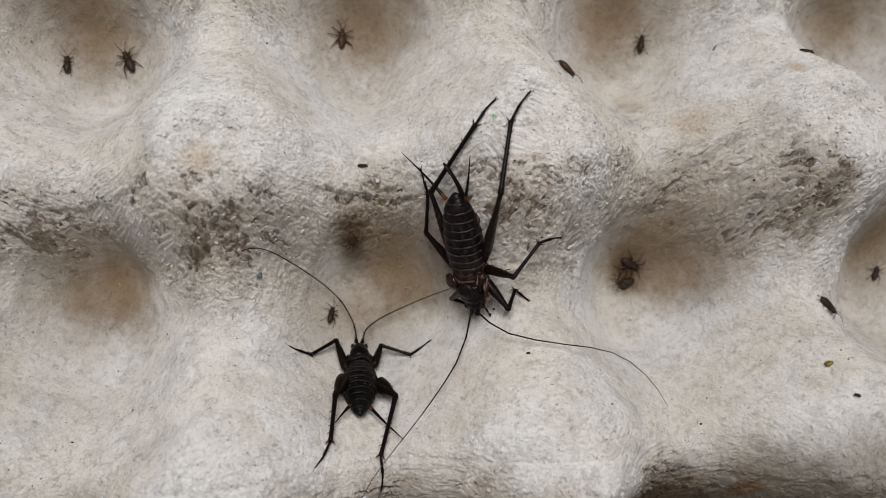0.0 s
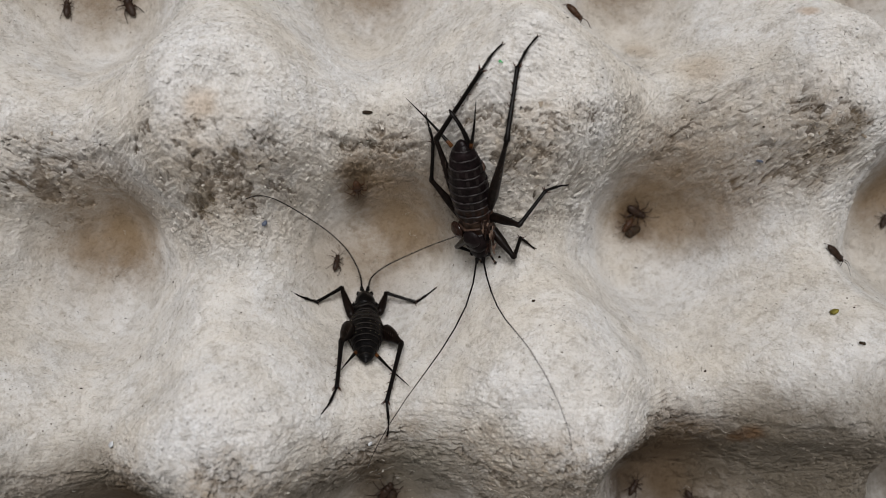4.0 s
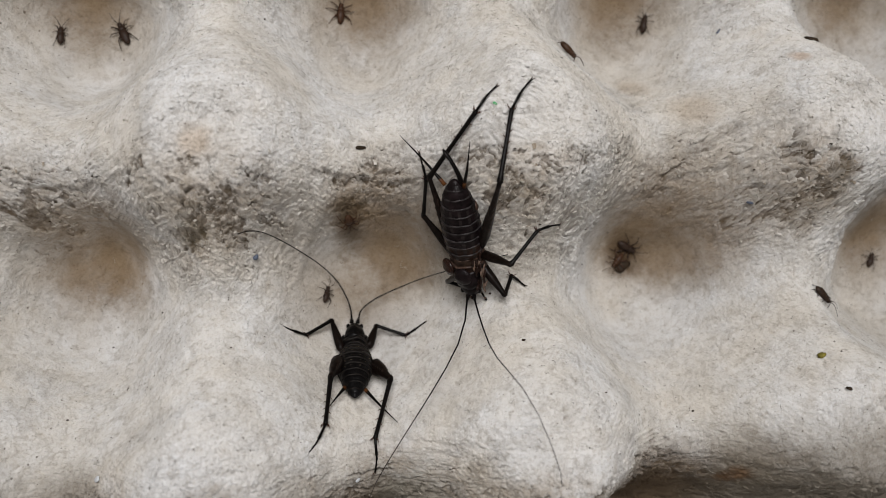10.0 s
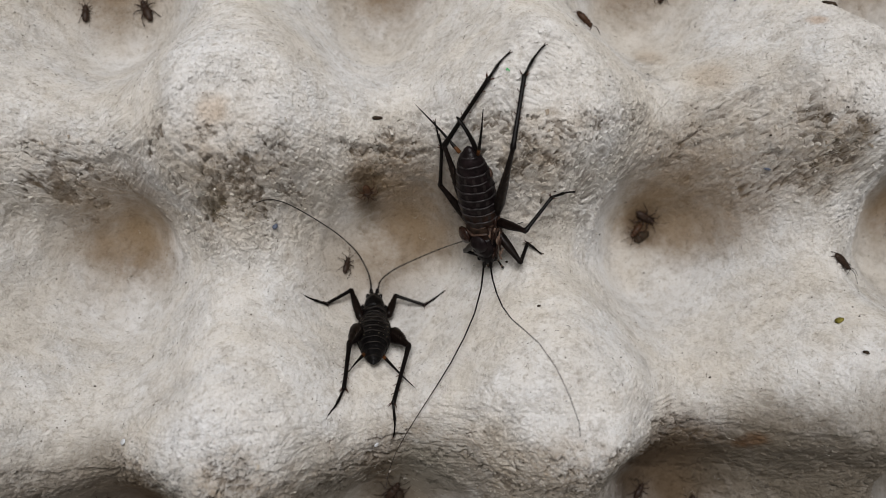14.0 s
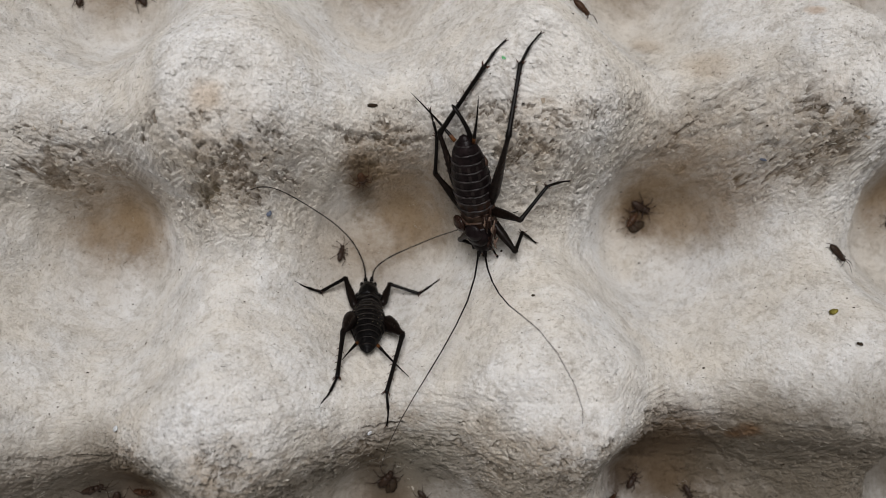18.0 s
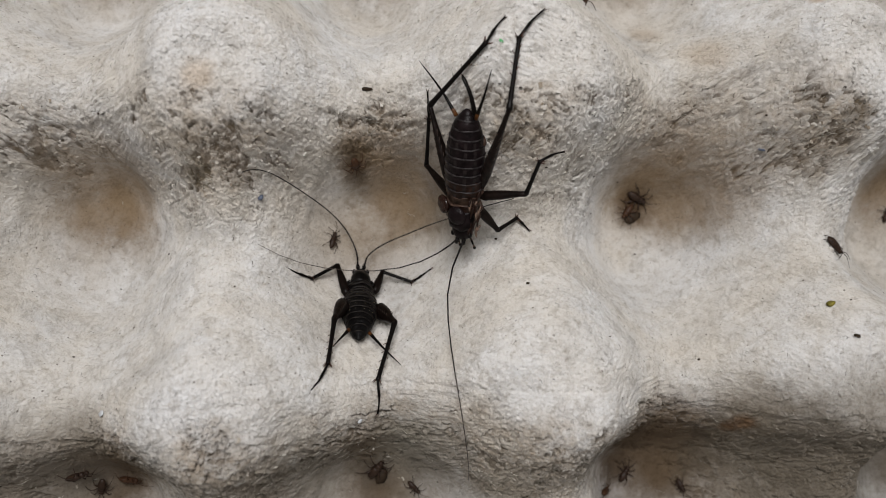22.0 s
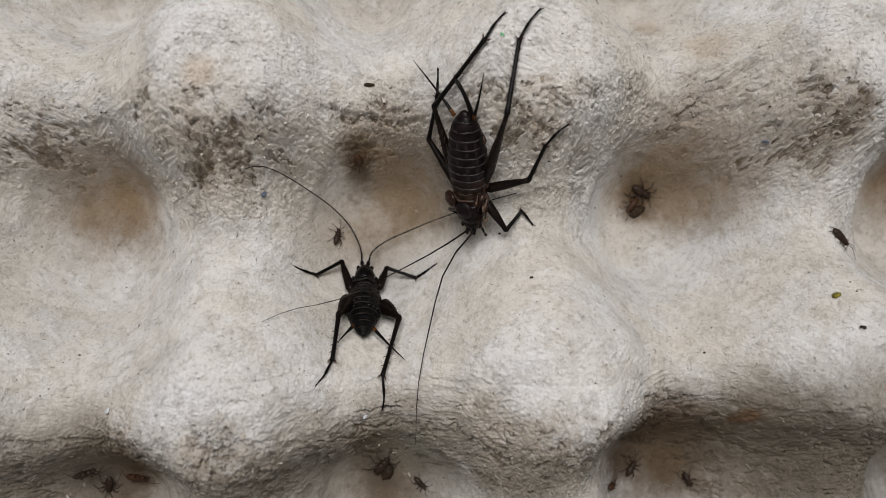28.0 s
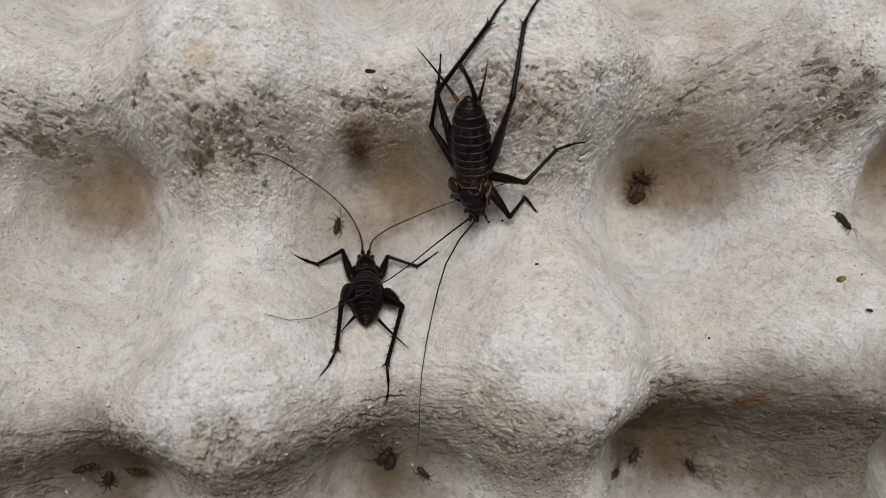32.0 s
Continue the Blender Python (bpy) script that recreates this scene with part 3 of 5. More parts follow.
keep = rng.rand(n) < odds * (1 - 0.9 * smooth_step(torn, 0.2, 0.6))
px, py, torn, soil_shade = px[keep], py[keep], torn[keep], soil_shade[keep]
n = len(px)
long = 0.00016 + 0.00040 * rng.rand(n) ** 2
yaw = 0.35 + 1.3 * value_noise(px, py, 0.015, 123) + rng.normal(0, 0.5, n)
chips = new("pulp_chips", chip_mesh("pulp_chips", px, py, long, long * rng.uniform(0.5, 0.9, n), rng.uniform(0.0, 0.00008, n), yaw, rng.normal(0, 0.13, (n, 3))))
for mark, share in (("torn", np.clip(torn * 0.6, 0, 1)), ("soil_shade", np.clip(soil_shade * rng.uniform(0.6, 1.3, n), 0, 1))):
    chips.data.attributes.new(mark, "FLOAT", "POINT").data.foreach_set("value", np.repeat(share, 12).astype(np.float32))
chips.data.materials.append(m_pulp)
chips.parent = tray
tagged(chips, "fine chips of pulp skin standing off the tray", kind="stuff")

m_flake_pulp, nf, lf, bf = material("bared_pulp_flake")
info = nf.new("ShaderNodeObjectInfo")
tint = ramp_node(nf, lf, info.outputs["Random"], [(0.0, (0.30, 0.25, 0.19)), (0.5, (0.50, 0.45, 0.38)), (1.0, (0.70, 0.66, 0.60))])
mott = ramp_node(nf, lf, noise_node(nf, lf, 1600.0, 4.0, 0.7).outputs["Fac"], [(0.35, (0.7, 0.66, 0.6)), (0.55, (1, 1, 1))])
lf.new(mixed(nf, lf, 1.0, tint.outputs["Color"], mott.outputs["Color"], "MULTIPLY"), bf.inputs["Base Color"])
bf.inputs["Roughness"].default_value, bf.inputs["Specular IOR Level"].default_value = 0.9, 0.12
FLAKE_MESHES = []
for k in range(10):
    # a curled scrap, thicker at its root
    bm = bmesh.new()
    ncol, nrow = 4, 4
    lw, ll, curl = rng.uniform(0.5, 1.0), rng.uniform(0.7, 1.3), rng.uniform(0.15, 0.5)
    ragged = rng.uniform(0.75, 1.15, ncol + 1)
    sheets = []
    for side in (0.0, -0.09):
        rows_ = []
        for i in range(ncol + 1):
            u_ = i / ncol - 0.5
            rows_.append([bm.verts.new(Vector((ll * (j / nrow) * ragged[i], lw * u_ * (1 - 0.3 * (j / nrow)) + 0.1 * rng.uniform(-1, 1), curl * (j / nrow) ** 2 - 0.25 * u_ * u_ + side * (1 - 0.5 * j / nrow) + 0.03 * rng.uniform(-1, 1))) * 0.001) for j in range(nrow + 1)])
        sheets.append(rows_)
    for w_, flip in ((sheets[0], False), (sheets[1], True)):
        for i in range(ncol):
            for j in range(nrow):
                q = [w_[i][j], w_[i][j + 1], w_[i + 1][j + 1], w_[i + 1][j]]
                bm.faces.new(q if flip else q[::-1])
    for i in range(ncol):
        bm.faces.new((sheets[0][i][nrow], sheets[0][i + 1][nrow], sheets[1][i + 1][nrow], sheets[1][i][nrow]))
    bmesh.ops.recalc_face_normals(bm, faces=bm.faces)
    me = bpy.data.meshes.new("pulp_flake")
    bm.to_mesh(me)
    bm.free()
    me.materials.append(m_flake_pulp)
    FLAKE_MESHES.append(me)
spots = [q for q in PATCHES if q[3] > 0.4 and -66 < q[0] < 100 and q[4] < 0.75]
n = 170
pick = [spots[i] for i in rng.choice(len(spots), n, p=np.array([q[2] * q[3] for q in spots]) / sum(q[2] * q[3] for q in spots))]
away, spin = rng.uniform(0.1, 1.0, n) ** 0.6, rng.uniform(0, 2 * np.pi, n)
px = np.array([q[0] for q in pick]) * 0.001 + np.array([q[2] for q in pick]) * 0.001 * away * np.cos(spin)
py = np.array([q[1] for q in pick]) * 0.001 + np.array([q[2] for q in pick]) * 0.001 * away * np.sin(spin)
pz = tray_height(px, py)
d, c, nn = slope_axes(px, py, rng.normal(-1.4, 1.0, n), rng.normal(0, 0.12, (n, 3)))
for k in range(n):
    flake = new("pulp_flake", FLAKE_MESHES[k % 10])
    size = float(rng.uniform(0.3, 0.75))
    m = Matrix((Vector(d[k]) * size, Vector(c[k]) * size, Vector(nn[k]) * size)).transposed().to_4x4()
    m.translation = Vector((px[k], py[k], pz[k])) + Vector(nn[k]) * 0.00003
    flake.parent = tray
    flake.matrix_basis = m


def strand_mesh(name, px, py, long, thick, bow):
    """Bent three-sided hairs lying on the slope, all in one mesh."""
    n, steps = len(px), 6
    d, c, nn = slope_axes(px, py, rng.uniform(0, 2 * np.pi, n), np.zeros((n, 3)))
    base = np.stack([px, py, tray_height(px, py)], -1)
    up = rng.uniform(0.00004, 0.00028, n)
    s_, co_ = np.linspace(-0.5, 0.5, steps), []
    for q in s_:
        p = base + d * (long * q)[:, None] + c * (bow * long * (q * q * 2 + 0.4 * np.sin(q * 7)))[:, None] + nn * (up * (1 - 3 * q * q))[:, None]
        w = thick * (1 - 0.6 * abs(q) * 2)
        co_.append(np.stack([p + c * w[:, None], p - c * w[:, None], p + nn * (1.4 * w)[:, None]], 1))
    verts = np.stack(co_, 1).reshape(-1, 3)
    k = np.arange(n)[:, None] * steps * 3
    faces = [np.stack([k[:, 0] + 3 * i + a, k[:, 0] + 3 * i + (a + 1) % 3, k[:, 0] + 3 * i + 3 + (a + 1) % 3, k[:, 0] + 3 * i + 3 + a], -1) for i in range(steps - 1) for a in range(3)]
    return mesh_from(name, verts, np.concatenate(faces))


m_strand = plain("pale_fibre", (0.62, 0.58, 0.51), 0.8, 0.2, 600.0, 0.1, 0.15)
m_sliver = plain("dark_fibre", (0.12, 0.095, 0.07), 0.8, 0.5, 600.0, 0.1, 0.15)
for nm, n, mat, near, label in (("pale_fibres", 650, m_strand, 0.45, "pale loose fibres matted on the pulp"), ("dark_fibres", 1500, m_sliver, 0.2, "short dark fibres caught in the pulp")):
    px, py = rng.uniform(-0.066, 0.102, n), rng.uniform(-0.055, 0.058, n)
    row = [spots[i] for i in rng.randint(0, len(spots), n)]
    at = rng.rand(n) < near
    px = np.where(at, np.array([q[0] for q in row]) * 0.001 + rng.normal(0, 0.5, n) * np.array([q[2] for q in row]) * 0.001, px)
    py = np.where(at, np.array([q[1] for q in row]) * 0.001 + rng.normal(0, 0.5, n) * np.array([q[2] for q in row]) * 0.001, py)
    long = (0.0008 + 0.0016 * rng.rand(n)) if nm == "pale_fibres" else (0.0003 + 0.0008 * rng.rand(n) ** 2)
    ob = new(nm, strand_mesh(nm, px, py, long, rng.uniform(0.00002, 0.00004, n), rng.normal(0, 0.35, n)))
    ob.data.materials.append(mat)
    ob.parent = tray
    tagged(ob, label, kind="stuff")

m_table = plain("table_wood", (0.16, 0.12, 0.09), 0.6)
bm = bmesh.new()
bmesh.ops.create_grid(bm, x_segments=1, y_segments=1, size=0.35)
me = bpy.data.meshes.new("ground")
bm.to_mesh(me)
bm.free()
ground = new("ground", me)
ground.location.z = -0.0042
me.materials.append(m_table)
tagged(ground, "dark wooden surface under the egg tray", "ground", kind="structure")

# unseen walls added to close the place and dim light on near rows
m_unseen_wall = plain("grey_unseen_wall", (0.17, 0.16, 0.15), 0.55, 0.12, 60.0, 0.1)
for nm, cx, cy, lx, ly in (("unseen_wall_north", 0.024, 0.126, 0.306, 0.003), ("unseen_wall_south", 0.024, -0.126, 0.306, 0.003), ("unseen_wall_west", -0.1275, 0.0, 0.003, 0.2485), ("unseen_wall_east", 0.1755, 0.0, 0.003, 0.2485)):
    bm = bmesh.new()
    bmesh.ops.create_cube(bm, size=1.0, matrix=Matrix.Translation((cx, cy, 0.058)) @ Matrix.Diagonal((lx, ly, 0.124, 1)))
    bmesh.ops.bevel(bm, geom=bm.edges[:], offset=0.0008, segments=2, affect="EDGES")
    me = bpy.data.meshes.new(nm)
    bm.to_mesh(me)
    bm.free()
    me.materials.append(m_unseen_wall)
    tagged(new(nm, me), "unseen plain grey wall added beside the egg tray to dim side light", "wall", kind="structure")


# ---- crickets ----
m_shell = plain("black_brown_shell", (0.0085, 0.0054, 0.0058), 0.36, 0.8, 800.0, 0.9, 0.12)
m_coal = plain("matt_black_shell", (0.0040, 0.0035, 0.0037), 0.38, 0.5, 1100.0, 0.9, 0.17)
m_rim = plain("pale_segment_rim", (0.027, 0.023, 0.023), 0.4, 0.95, 900.0, 0.4, 0.22)
m_rim_dark = plain("grey_segment_rim", (0.015, 0.012, 0.010), 0.5, 0.9, 900.0, 0.3, 0.13)
m_bead = plain("ochre_dot", (0.21, 0.175, 0.125), 0.6, 0.4, 3000.0, 0.2)
m_brown = plain("chestnut_shell", (0.020, 0.0095, 0.0065), 0.38, 0.75, 700.0, 0.8, 0.16)
m_leg = plain("black_leg_shell", (0.0042, 0.003, 0.0026), 0.4, 0.35, 2200.0, 0.3, 0.14)
m_thigh = plain("brown_streaked_thigh", (0.0075, 0.0045, 0.0035), 0.4, 0.7, 1200.0, 0.4, 0.14)
m_streak = plain("pale_thigh_streak", (0.030, 0.019, 0.014), 0.4, 0.5, 1500.0, 0.3, 0.2)
m_lobe = plain("glossy_chestnut_lobe", (0.020, 0.0085, 0.0055), 0.26, 0.6, 600.0, 0.5, 0.35)
m_tick = plain("brown_plate_tick", (0.015, 0.011, 0.0105), 0.4, 0.6, 900.0, 0.4, 0.2)
m_collar = plain("tan_brown_collar", (0.040, 0.024, 0.016), 0.42, 0.8, 700.0, 0.8, 0.2)
m_side = plain("brown_side_membrane", (0.050, 0.030, 0.022), 0.45, 0.9, 900.0, 0.8, 0.2)
m_spine = plain("rusty_spine", (0.07, 0.03, 0.018), 0.45, 0.3, 3000.0, 0.2)
m_amber = plain("amber_joint", (0.11, 0.042, 0.013), 0.45, 0.35, 2000.0, 0.2)
m_pale = plain("pale_rusty_membrane", (0.125, 0.082, 0.060), 0.5, 0.8, 1500.0, 0.4)
m_tip = plain("brown_feeler_tip", (0.05, 0.038, 0.032), 0.5, 0.3, 2000.0, 0.2)
m_eye = plain("black_eye", (0.006, 0.005, 0.005), 0.15, 0.1, 3000.0, 0.05)


def part(name, bm, mats, parent, label=""):
    """Links a bmesh built in millimetres as one mesh under a thing or part."""
    bmesh.ops.scale(bm, vec=(0.001, 0.001, 0.001), verts=bm.verts)
    bmesh.ops.recalc_face_normals(bm, faces=bm.faces)
    me = bpy.data.meshes.new(name)
    bm.to_mesh(me)
    bm.free()
    for f in me.polygons:
        f.use_smooth = True
    for m in mats if isinstance(mats, (list, tuple)) else [mats]:
        me.materials.append(m)
    ob = new(name, me)
    if parent is not None:
        ob.parent = parent
    return tagged(ob, label)


def rings(bm, stations, segs=16, slot=0, close=True, bulge=None):
    """Skin over elliptic rings: each station is centre, side axis, up axis."""
    loops = []
    for c, u, v in stations:
        c, u, v = Vector(c), Vector(u), Vector(v)
        loops.append([bm.verts.new(c + u * math.cos(2 * math.pi * k / segs) + v * math.sin(2 * math.pi * k / segs)) for k in range(segs)])
    faces = []
    for a, b in zip(loops, loops[1:]):
        for k in range(segs):
            f = bm.faces.new((a[k], a[(k + 1) % segs], b[(k + 1) % segs], b[k]))
            f.material_index = slot
            faces.append(f)
    if close:
        for lp in (loops[0], loops[-1]):
            bm.faces.new(lp).material_index = slot
    return faces


def body_loft(bm, rows, segs=20, slot=0):
    """Rows of x, half width, half height, z of the centre."""
    return rings(bm, [((x, 0, z), (0, w, 0), (0, 0, h)) for x, w, h, z in rows], segs, slot)


def limb(bm, pts, radii, segs=8, slot=0, flat=1.0):
    """A tapering limb through points."""
    pts = [Vector(p) for p in pts]
    st = []
    for k, p in enumerate(pts):
        d = (pts[min(k + 1, len(pts) - 1)] - pts[max(k - 1, 0)]).normalized()
        side = d.cross(Vector((0, 0, 1)))
        side = side.normalized() if side.length > 1e-3 else Vector((0, 1, 0))
        up = side.cross(d).normalized()
        st.append((p, side * radii[k] * flat, up * radii[k]))
    rings(bm, st, segs, slot)


def ball(bm, c, r, slot=0, sub=2):
    got = bmesh.ops.create_icosphere(bm, subdivisions=sub, radius=1.0, matrix=Matrix.Translation(c) @ Matrix.Diagonal((*r, 1)))
    for v in got["verts"]:
        for f in v.link_faces:
            f.material_index = slot


def spline(pts, n):
    """n points on a smooth curve through pts."""
    p = [Vector(q) for q in pts]
    p = [p[0] * 2 - p[1]] + p + [p[-1] * 2 - p[-2]]
    out, m = [], len(p) - 3
    for k in range(n):
        s = k / (n - 1) * m
        i = min(int(s), m - 1)
        t = s - i
        a, b, c, d = p[i:i + 4]
        out.append(0.5 * (2 * b + (c - a) * t + (2 * a - 5 * b + 4 * c - d) * t * t + (3 * b - a - 3 * c + d) * t ** 3))
    return out


def along(a, b, up=(0, 0, 1)):
    """Pose in metres of a limb that starts at a and points to b, both in millimetres."""
    x = (Vector(b) - Vector(a)).normalized()
    y = Vector(up).cross(x)
    y = y.normalized() if y.length > 1e-3 else Vector((0, 1, 0))
    z = x.cross(y)
    m = Matrix((x, y, z)).transposed().to_4x4()
    return Matrix.Translation(Vector(a) * 0.001) @ m


def body_frame(tail, head, up):
    """Pose of a cricket whose body runs from tail to head."""
    m = along(tail, head, up)
    m.translation = (Vector(tail) + Vector(head)) * 0.0005
    return m


def cricket_body(thing, shell, rim, long_mm, width, beads):
    """Abdomen with its plates, thorax, head, all along x."""
    h = long_mm / 2
    g = long_mm / 21.5
    rng = random.Random(11 if beads else 5)
    tail = (0.2, 0.32, 0.46, 0.70, 0.93) if beads else (0.25, 0.42, 0.62, 0.82, 0.97)
    outline = [(-h, tail[0]), (-h + 0.5 * g, tail[1]), (-h + 1.6 * g, tail[2]), (-h + 3.6 * g, tail[3]), (-h + 6.6 * g, tail[4]), (-h + 9.4 * g, 1.0), (-h + 12.2 * g, 0.92 if not beads else 0.82), (-h + 13.6 * g, 0.85 if not beads else 0.7)]

    def half(x):
        return width * float(np.interp(x, [a for a, _ in outline], [b for _, b in outline]))

    bm = bmesh.new()
    body_loft(bm, [(x, half(x) * 0.95, half(x) * 0.8, -0.15) for x, _ in outline])
    part("abdomen", bm, shell, thing)
    n = 9
    for k in range(n):
        x0, x1 = -h + (0.9 + k * 12.4 / n) * g, -h + (0.9 + (k + 1.12) * 12.4 / n) * g
        w0, w1 = half(x0), half(x1)
        bm = bmesh.new()
        sh = 0.03 * rng.uniform(-1, 1)
        st = [(x0 - 0.05, w0 * 0.97), (x0, w0 * 1.055), (x0 + 0.07, w0 * 1.07), (x0 + 0.16, w0 * 1.062), (x0 + 0.4, half(x0 + 0.4) * 1.03), ((x0 + x1) / 2, half((x0 + x1) / 2) * 1.03), (x1 - 0.2, half(x1 - 0.2) * 1.0), (x1, w1 * 0.965)]
        loops = rings(bm, [((x, 0, -0.12 + sh), (0, w, 0), (0, 0, w * 0.84)) for x, w in st], 36, 0, False)
        for f in loops:
            c = f.calc_center_median()
            if x0 - 0.03 < c.x < x0 + (0.14 if not beads else 0.1) and (beads or rng.random() < 0.9):
                f.material_index = 1
        # pale lengthwise ticks on the moving cricket's plates
        if not beads and k > 1:
            for q in range(36):
                if q % 3 == 1 and rng.random() < 0.75:
                    loops[36 * 4 + q].material_index = loops[36 * 5 + q].material_index = 3
        # wavy hind edge and uneven plate
        ph = rng.uniform(0, 6)
        for v in bm.verts:
            v.co.x += 0.035 * math.sin(v.co.y * 2.1 + ph) + 0.015 * math.sin(v.co.y * 6.3 + 2 * ph) - 0.035 * v.co.y ** 2 / width
            v.co.z += 0.04 * math.sin(v.co.y * 3.7 + v.co.x * 4 + ph)
        if beads and 2 < k < 8:
            xm = (x0 + x1) / 2
            for a in (-56, -35, -14, 14, 35, 56):
                a += rng.uniform(-4, 4)
                w = half(xm) * 1.02
                r = rng.uniform(0.6, 1.15)
                ball(bm, (xm, w * math.sin(radians(a)), w * 0.84 * math.cos(radians(a)) - 0.12), (0.08 * r, 0.12 * r, 0.07), 2, 1)
        part("tergite", bm, [shell if beads or k < 7 else m_brown, rim, m_bead, m_tick], thing)
    bm = bmesh.new()
    tp = 0.78 if beads else 1.0
    body_loft(bm, [(-h - 0.5, 0.2, 0.15, -0.1), (-h - 0.2, 0.7 * g * tp, 0.5 * tp, -0.05), (-h + 0.5 * g, 1.0 * g * tp, 0.8 * g * tp, 0.0), (-h + 1.2 * g, 1.1 * g * tp, 0.9 * g * tp, 0.0)], 14)
    part("tail_plate", bm, shell, thing)
    for x0, x1, w0, w1, nm in ((h - 8.6 * g, h - 7.0 * g, 0.93, 0.95, "hind_thorax_plate"), (h - 7.2 * g, h - 5.7 * g, 0.95, 0.92, "mid_thorax_plate")):
        bm = bmesh.new()
        w0, w1 = w0 * width * (0.80 if beads else 0.93), w1 * width * (0.70 if beads else 0.84)
        fs = rings(bm, [((x, 0, -0.1), (0, w, 0), (0, 0, w * 0.84)) for x, w in ((x0, w0 * 0.9), (x0 + 0.06, w0 * 1.04), (x0 + 0.2, w0 * 1.05), (x0 + 0.5, w0 * 1.0), (x1, w1 * 0.98))], 28, 0, False)
        for f in fs[:56]:
            f.material_index = 1
        for v in bm.verts:
            v.co.x += 0.16 * math.sin(v.co.y * 1.9 + x0) + 0.05 * math.sin(v.co.y * 6)
            v.co.z += 0.09 * math.sin(v.co.y * 4.3 + v.co.x * 5)
        part(nm, bm, [shell if beads else m_collar if nm == "hind_thorax_plate" else m_brown, rim if beads else m_side], thing)
    bm = bmesh.new()
    pw = width * (0.62 if beads else 0.76)
    body_loft(bm, [(h - 6.1 * g, pw * 0.80, pw * 0.6, -0.1), (h - 6.0 * g, pw * 1.02, pw * 0.86, 0.0), (h - 5.5 * g, pw * 1.06, pw * 0.92, 0.05), (h - 4.9 * g, pw * 1.0, pw * 0.86, 0.05), (h - 4.4 * g, pw * 0.98, pw * 0.93, 0.1), (h - 3.4 * g, pw * 0.92, pw * 0.9, 0.1), (h - 2.7 * g, pw * 0.85, pw * 0.82, 0.05), (h - 2.5 * g, pw * 0.7, pw * 0.65, 0.0)], 30)
    for v in bm.verts:
        v.co.z += (0.10 * math.sin(v.co.y * 2.6 + 1) + 0.07 * math.sin(v.co.y * 5.1 + v.co.x * 3)) * (v.co.z > 0) + 0.06 * math.sin(v.co.x * 5)
        v.co.x += 0.12 * math.sin(v.co.y * 2.2)
    part("pronotum", bm, shell, thing)
    if beads:
        # pale crosswise folds behind the pronotum, flared side flaps
        for s in (1, -1):
            bm = bmesh.new()
            limb(bm, [(h - 6.2 * g, 1.5 * s, 0.5), (h - 5.2 * g, 2.05 * s, 0.25), (h - 4.0 * g, 1.9 * s, 0.1)], [0.15, 0.55, 0.2], 10, 0, 0.5)
            part("pronotum_flap", bm, shell, thing)
    for x, y in ((h - 7.3 * g, 1.55 * g), (h - 5.6 * g, 1.5 * g), (h - 3.8 * g, 1.25 * g)):
        for s in (1, -1):
            bm = bmesh.new()
            ball(bm, (x, y * s, -1.0), (0.85 * g, 0.75 * g, 0.7 * g))
            part("coxa", bm, m_brown if not beads else m_coal, thing, "rusty brown hip joint" if not beads else "")
    bm = bmesh.new()
    hw = 1.0 if not beads else 0.84
    body_loft(bm, [(h - 3.0 * g, 1.2 * hw, 1.1, -0.1), (h - 2.4 * g, 1.62 * hw, 1.5 * hw, -0.2), (h - 1.5 * g, 1.68 * hw, 1.6 * hw, -0.35), (h - 0.7 * g, 1.4 * hw, 1.4 * hw, -0.5), (h - 0.1 * g, 0.95 * hw, 1.0, -0.7), (h + 0.25, 0.5 * hw, 0.6, -0.9)], 20)
    head = part("head", bm, shell, thing)
    for s in (1, -1):
        bm = bmesh.new()
        ball(bm, (h - 1.15 * g, 1.38 * hw * s, 0.15), (0.5, 0.36, 0.55))
        part("eye", bm, m_eye, head, "glossy black eye")
        bm = bmesh.new()
        limb(bm, [(h - 0.5, 0.5 * s, 0.55), (h - 0.1, 0.55 * s, 0.85), (h + 0.3, 0.6 * s, 0.9)], [0.36, 0.32, 0.22])
        part("antenna_socket", bm, m_leg, head)
        if beads:
            continue
        bm = bmesh.new()
        p = [(h - 0.2, 0.7 * s, -1.2), (h + 0.7, 1.0 * s, -1.7), (h + 1.6, (0.9 if s < 0 else 1.5) * s, -1.5), (h + 2.4, (0.6 if s < 0 else 1.7) * s, -1.8)]
        limb(bm, spline(p, 9), [0.17, 0.2, 0.15, 0.2, 0.16, 0.14, 0.18, 0.26, 0.12])
        for f in bm.faces:
            c = f.calc_center_median().x
            if h + 0.45 < c < h + 0.75 or h + 1.4 < c < h + 1.7:
                f.material_index = 1
        part("palp", bm, [m_leg, m_pale], head, "jointed dark feeler with pale bands beside the mouth")


def cercus(thing, pts, amber=True):
    bm = bmesh.new()
    q = spline(pts, 9)
    limb(bm, q, [0.34, 0.3, 0.24, 0.2, 0.17, 0.14, 0.11, 0.08, 0.04], 8)
    if amber:
        for f in bm.faces:
            if (f.calc_center_median() - q[0]).length < (q[1] - q[0]).length * 1.05:
                f.material_index = 1
    part("cercus", bm, [m_leg, m_amber], thing, "tapered black tail feeler with an amber base")


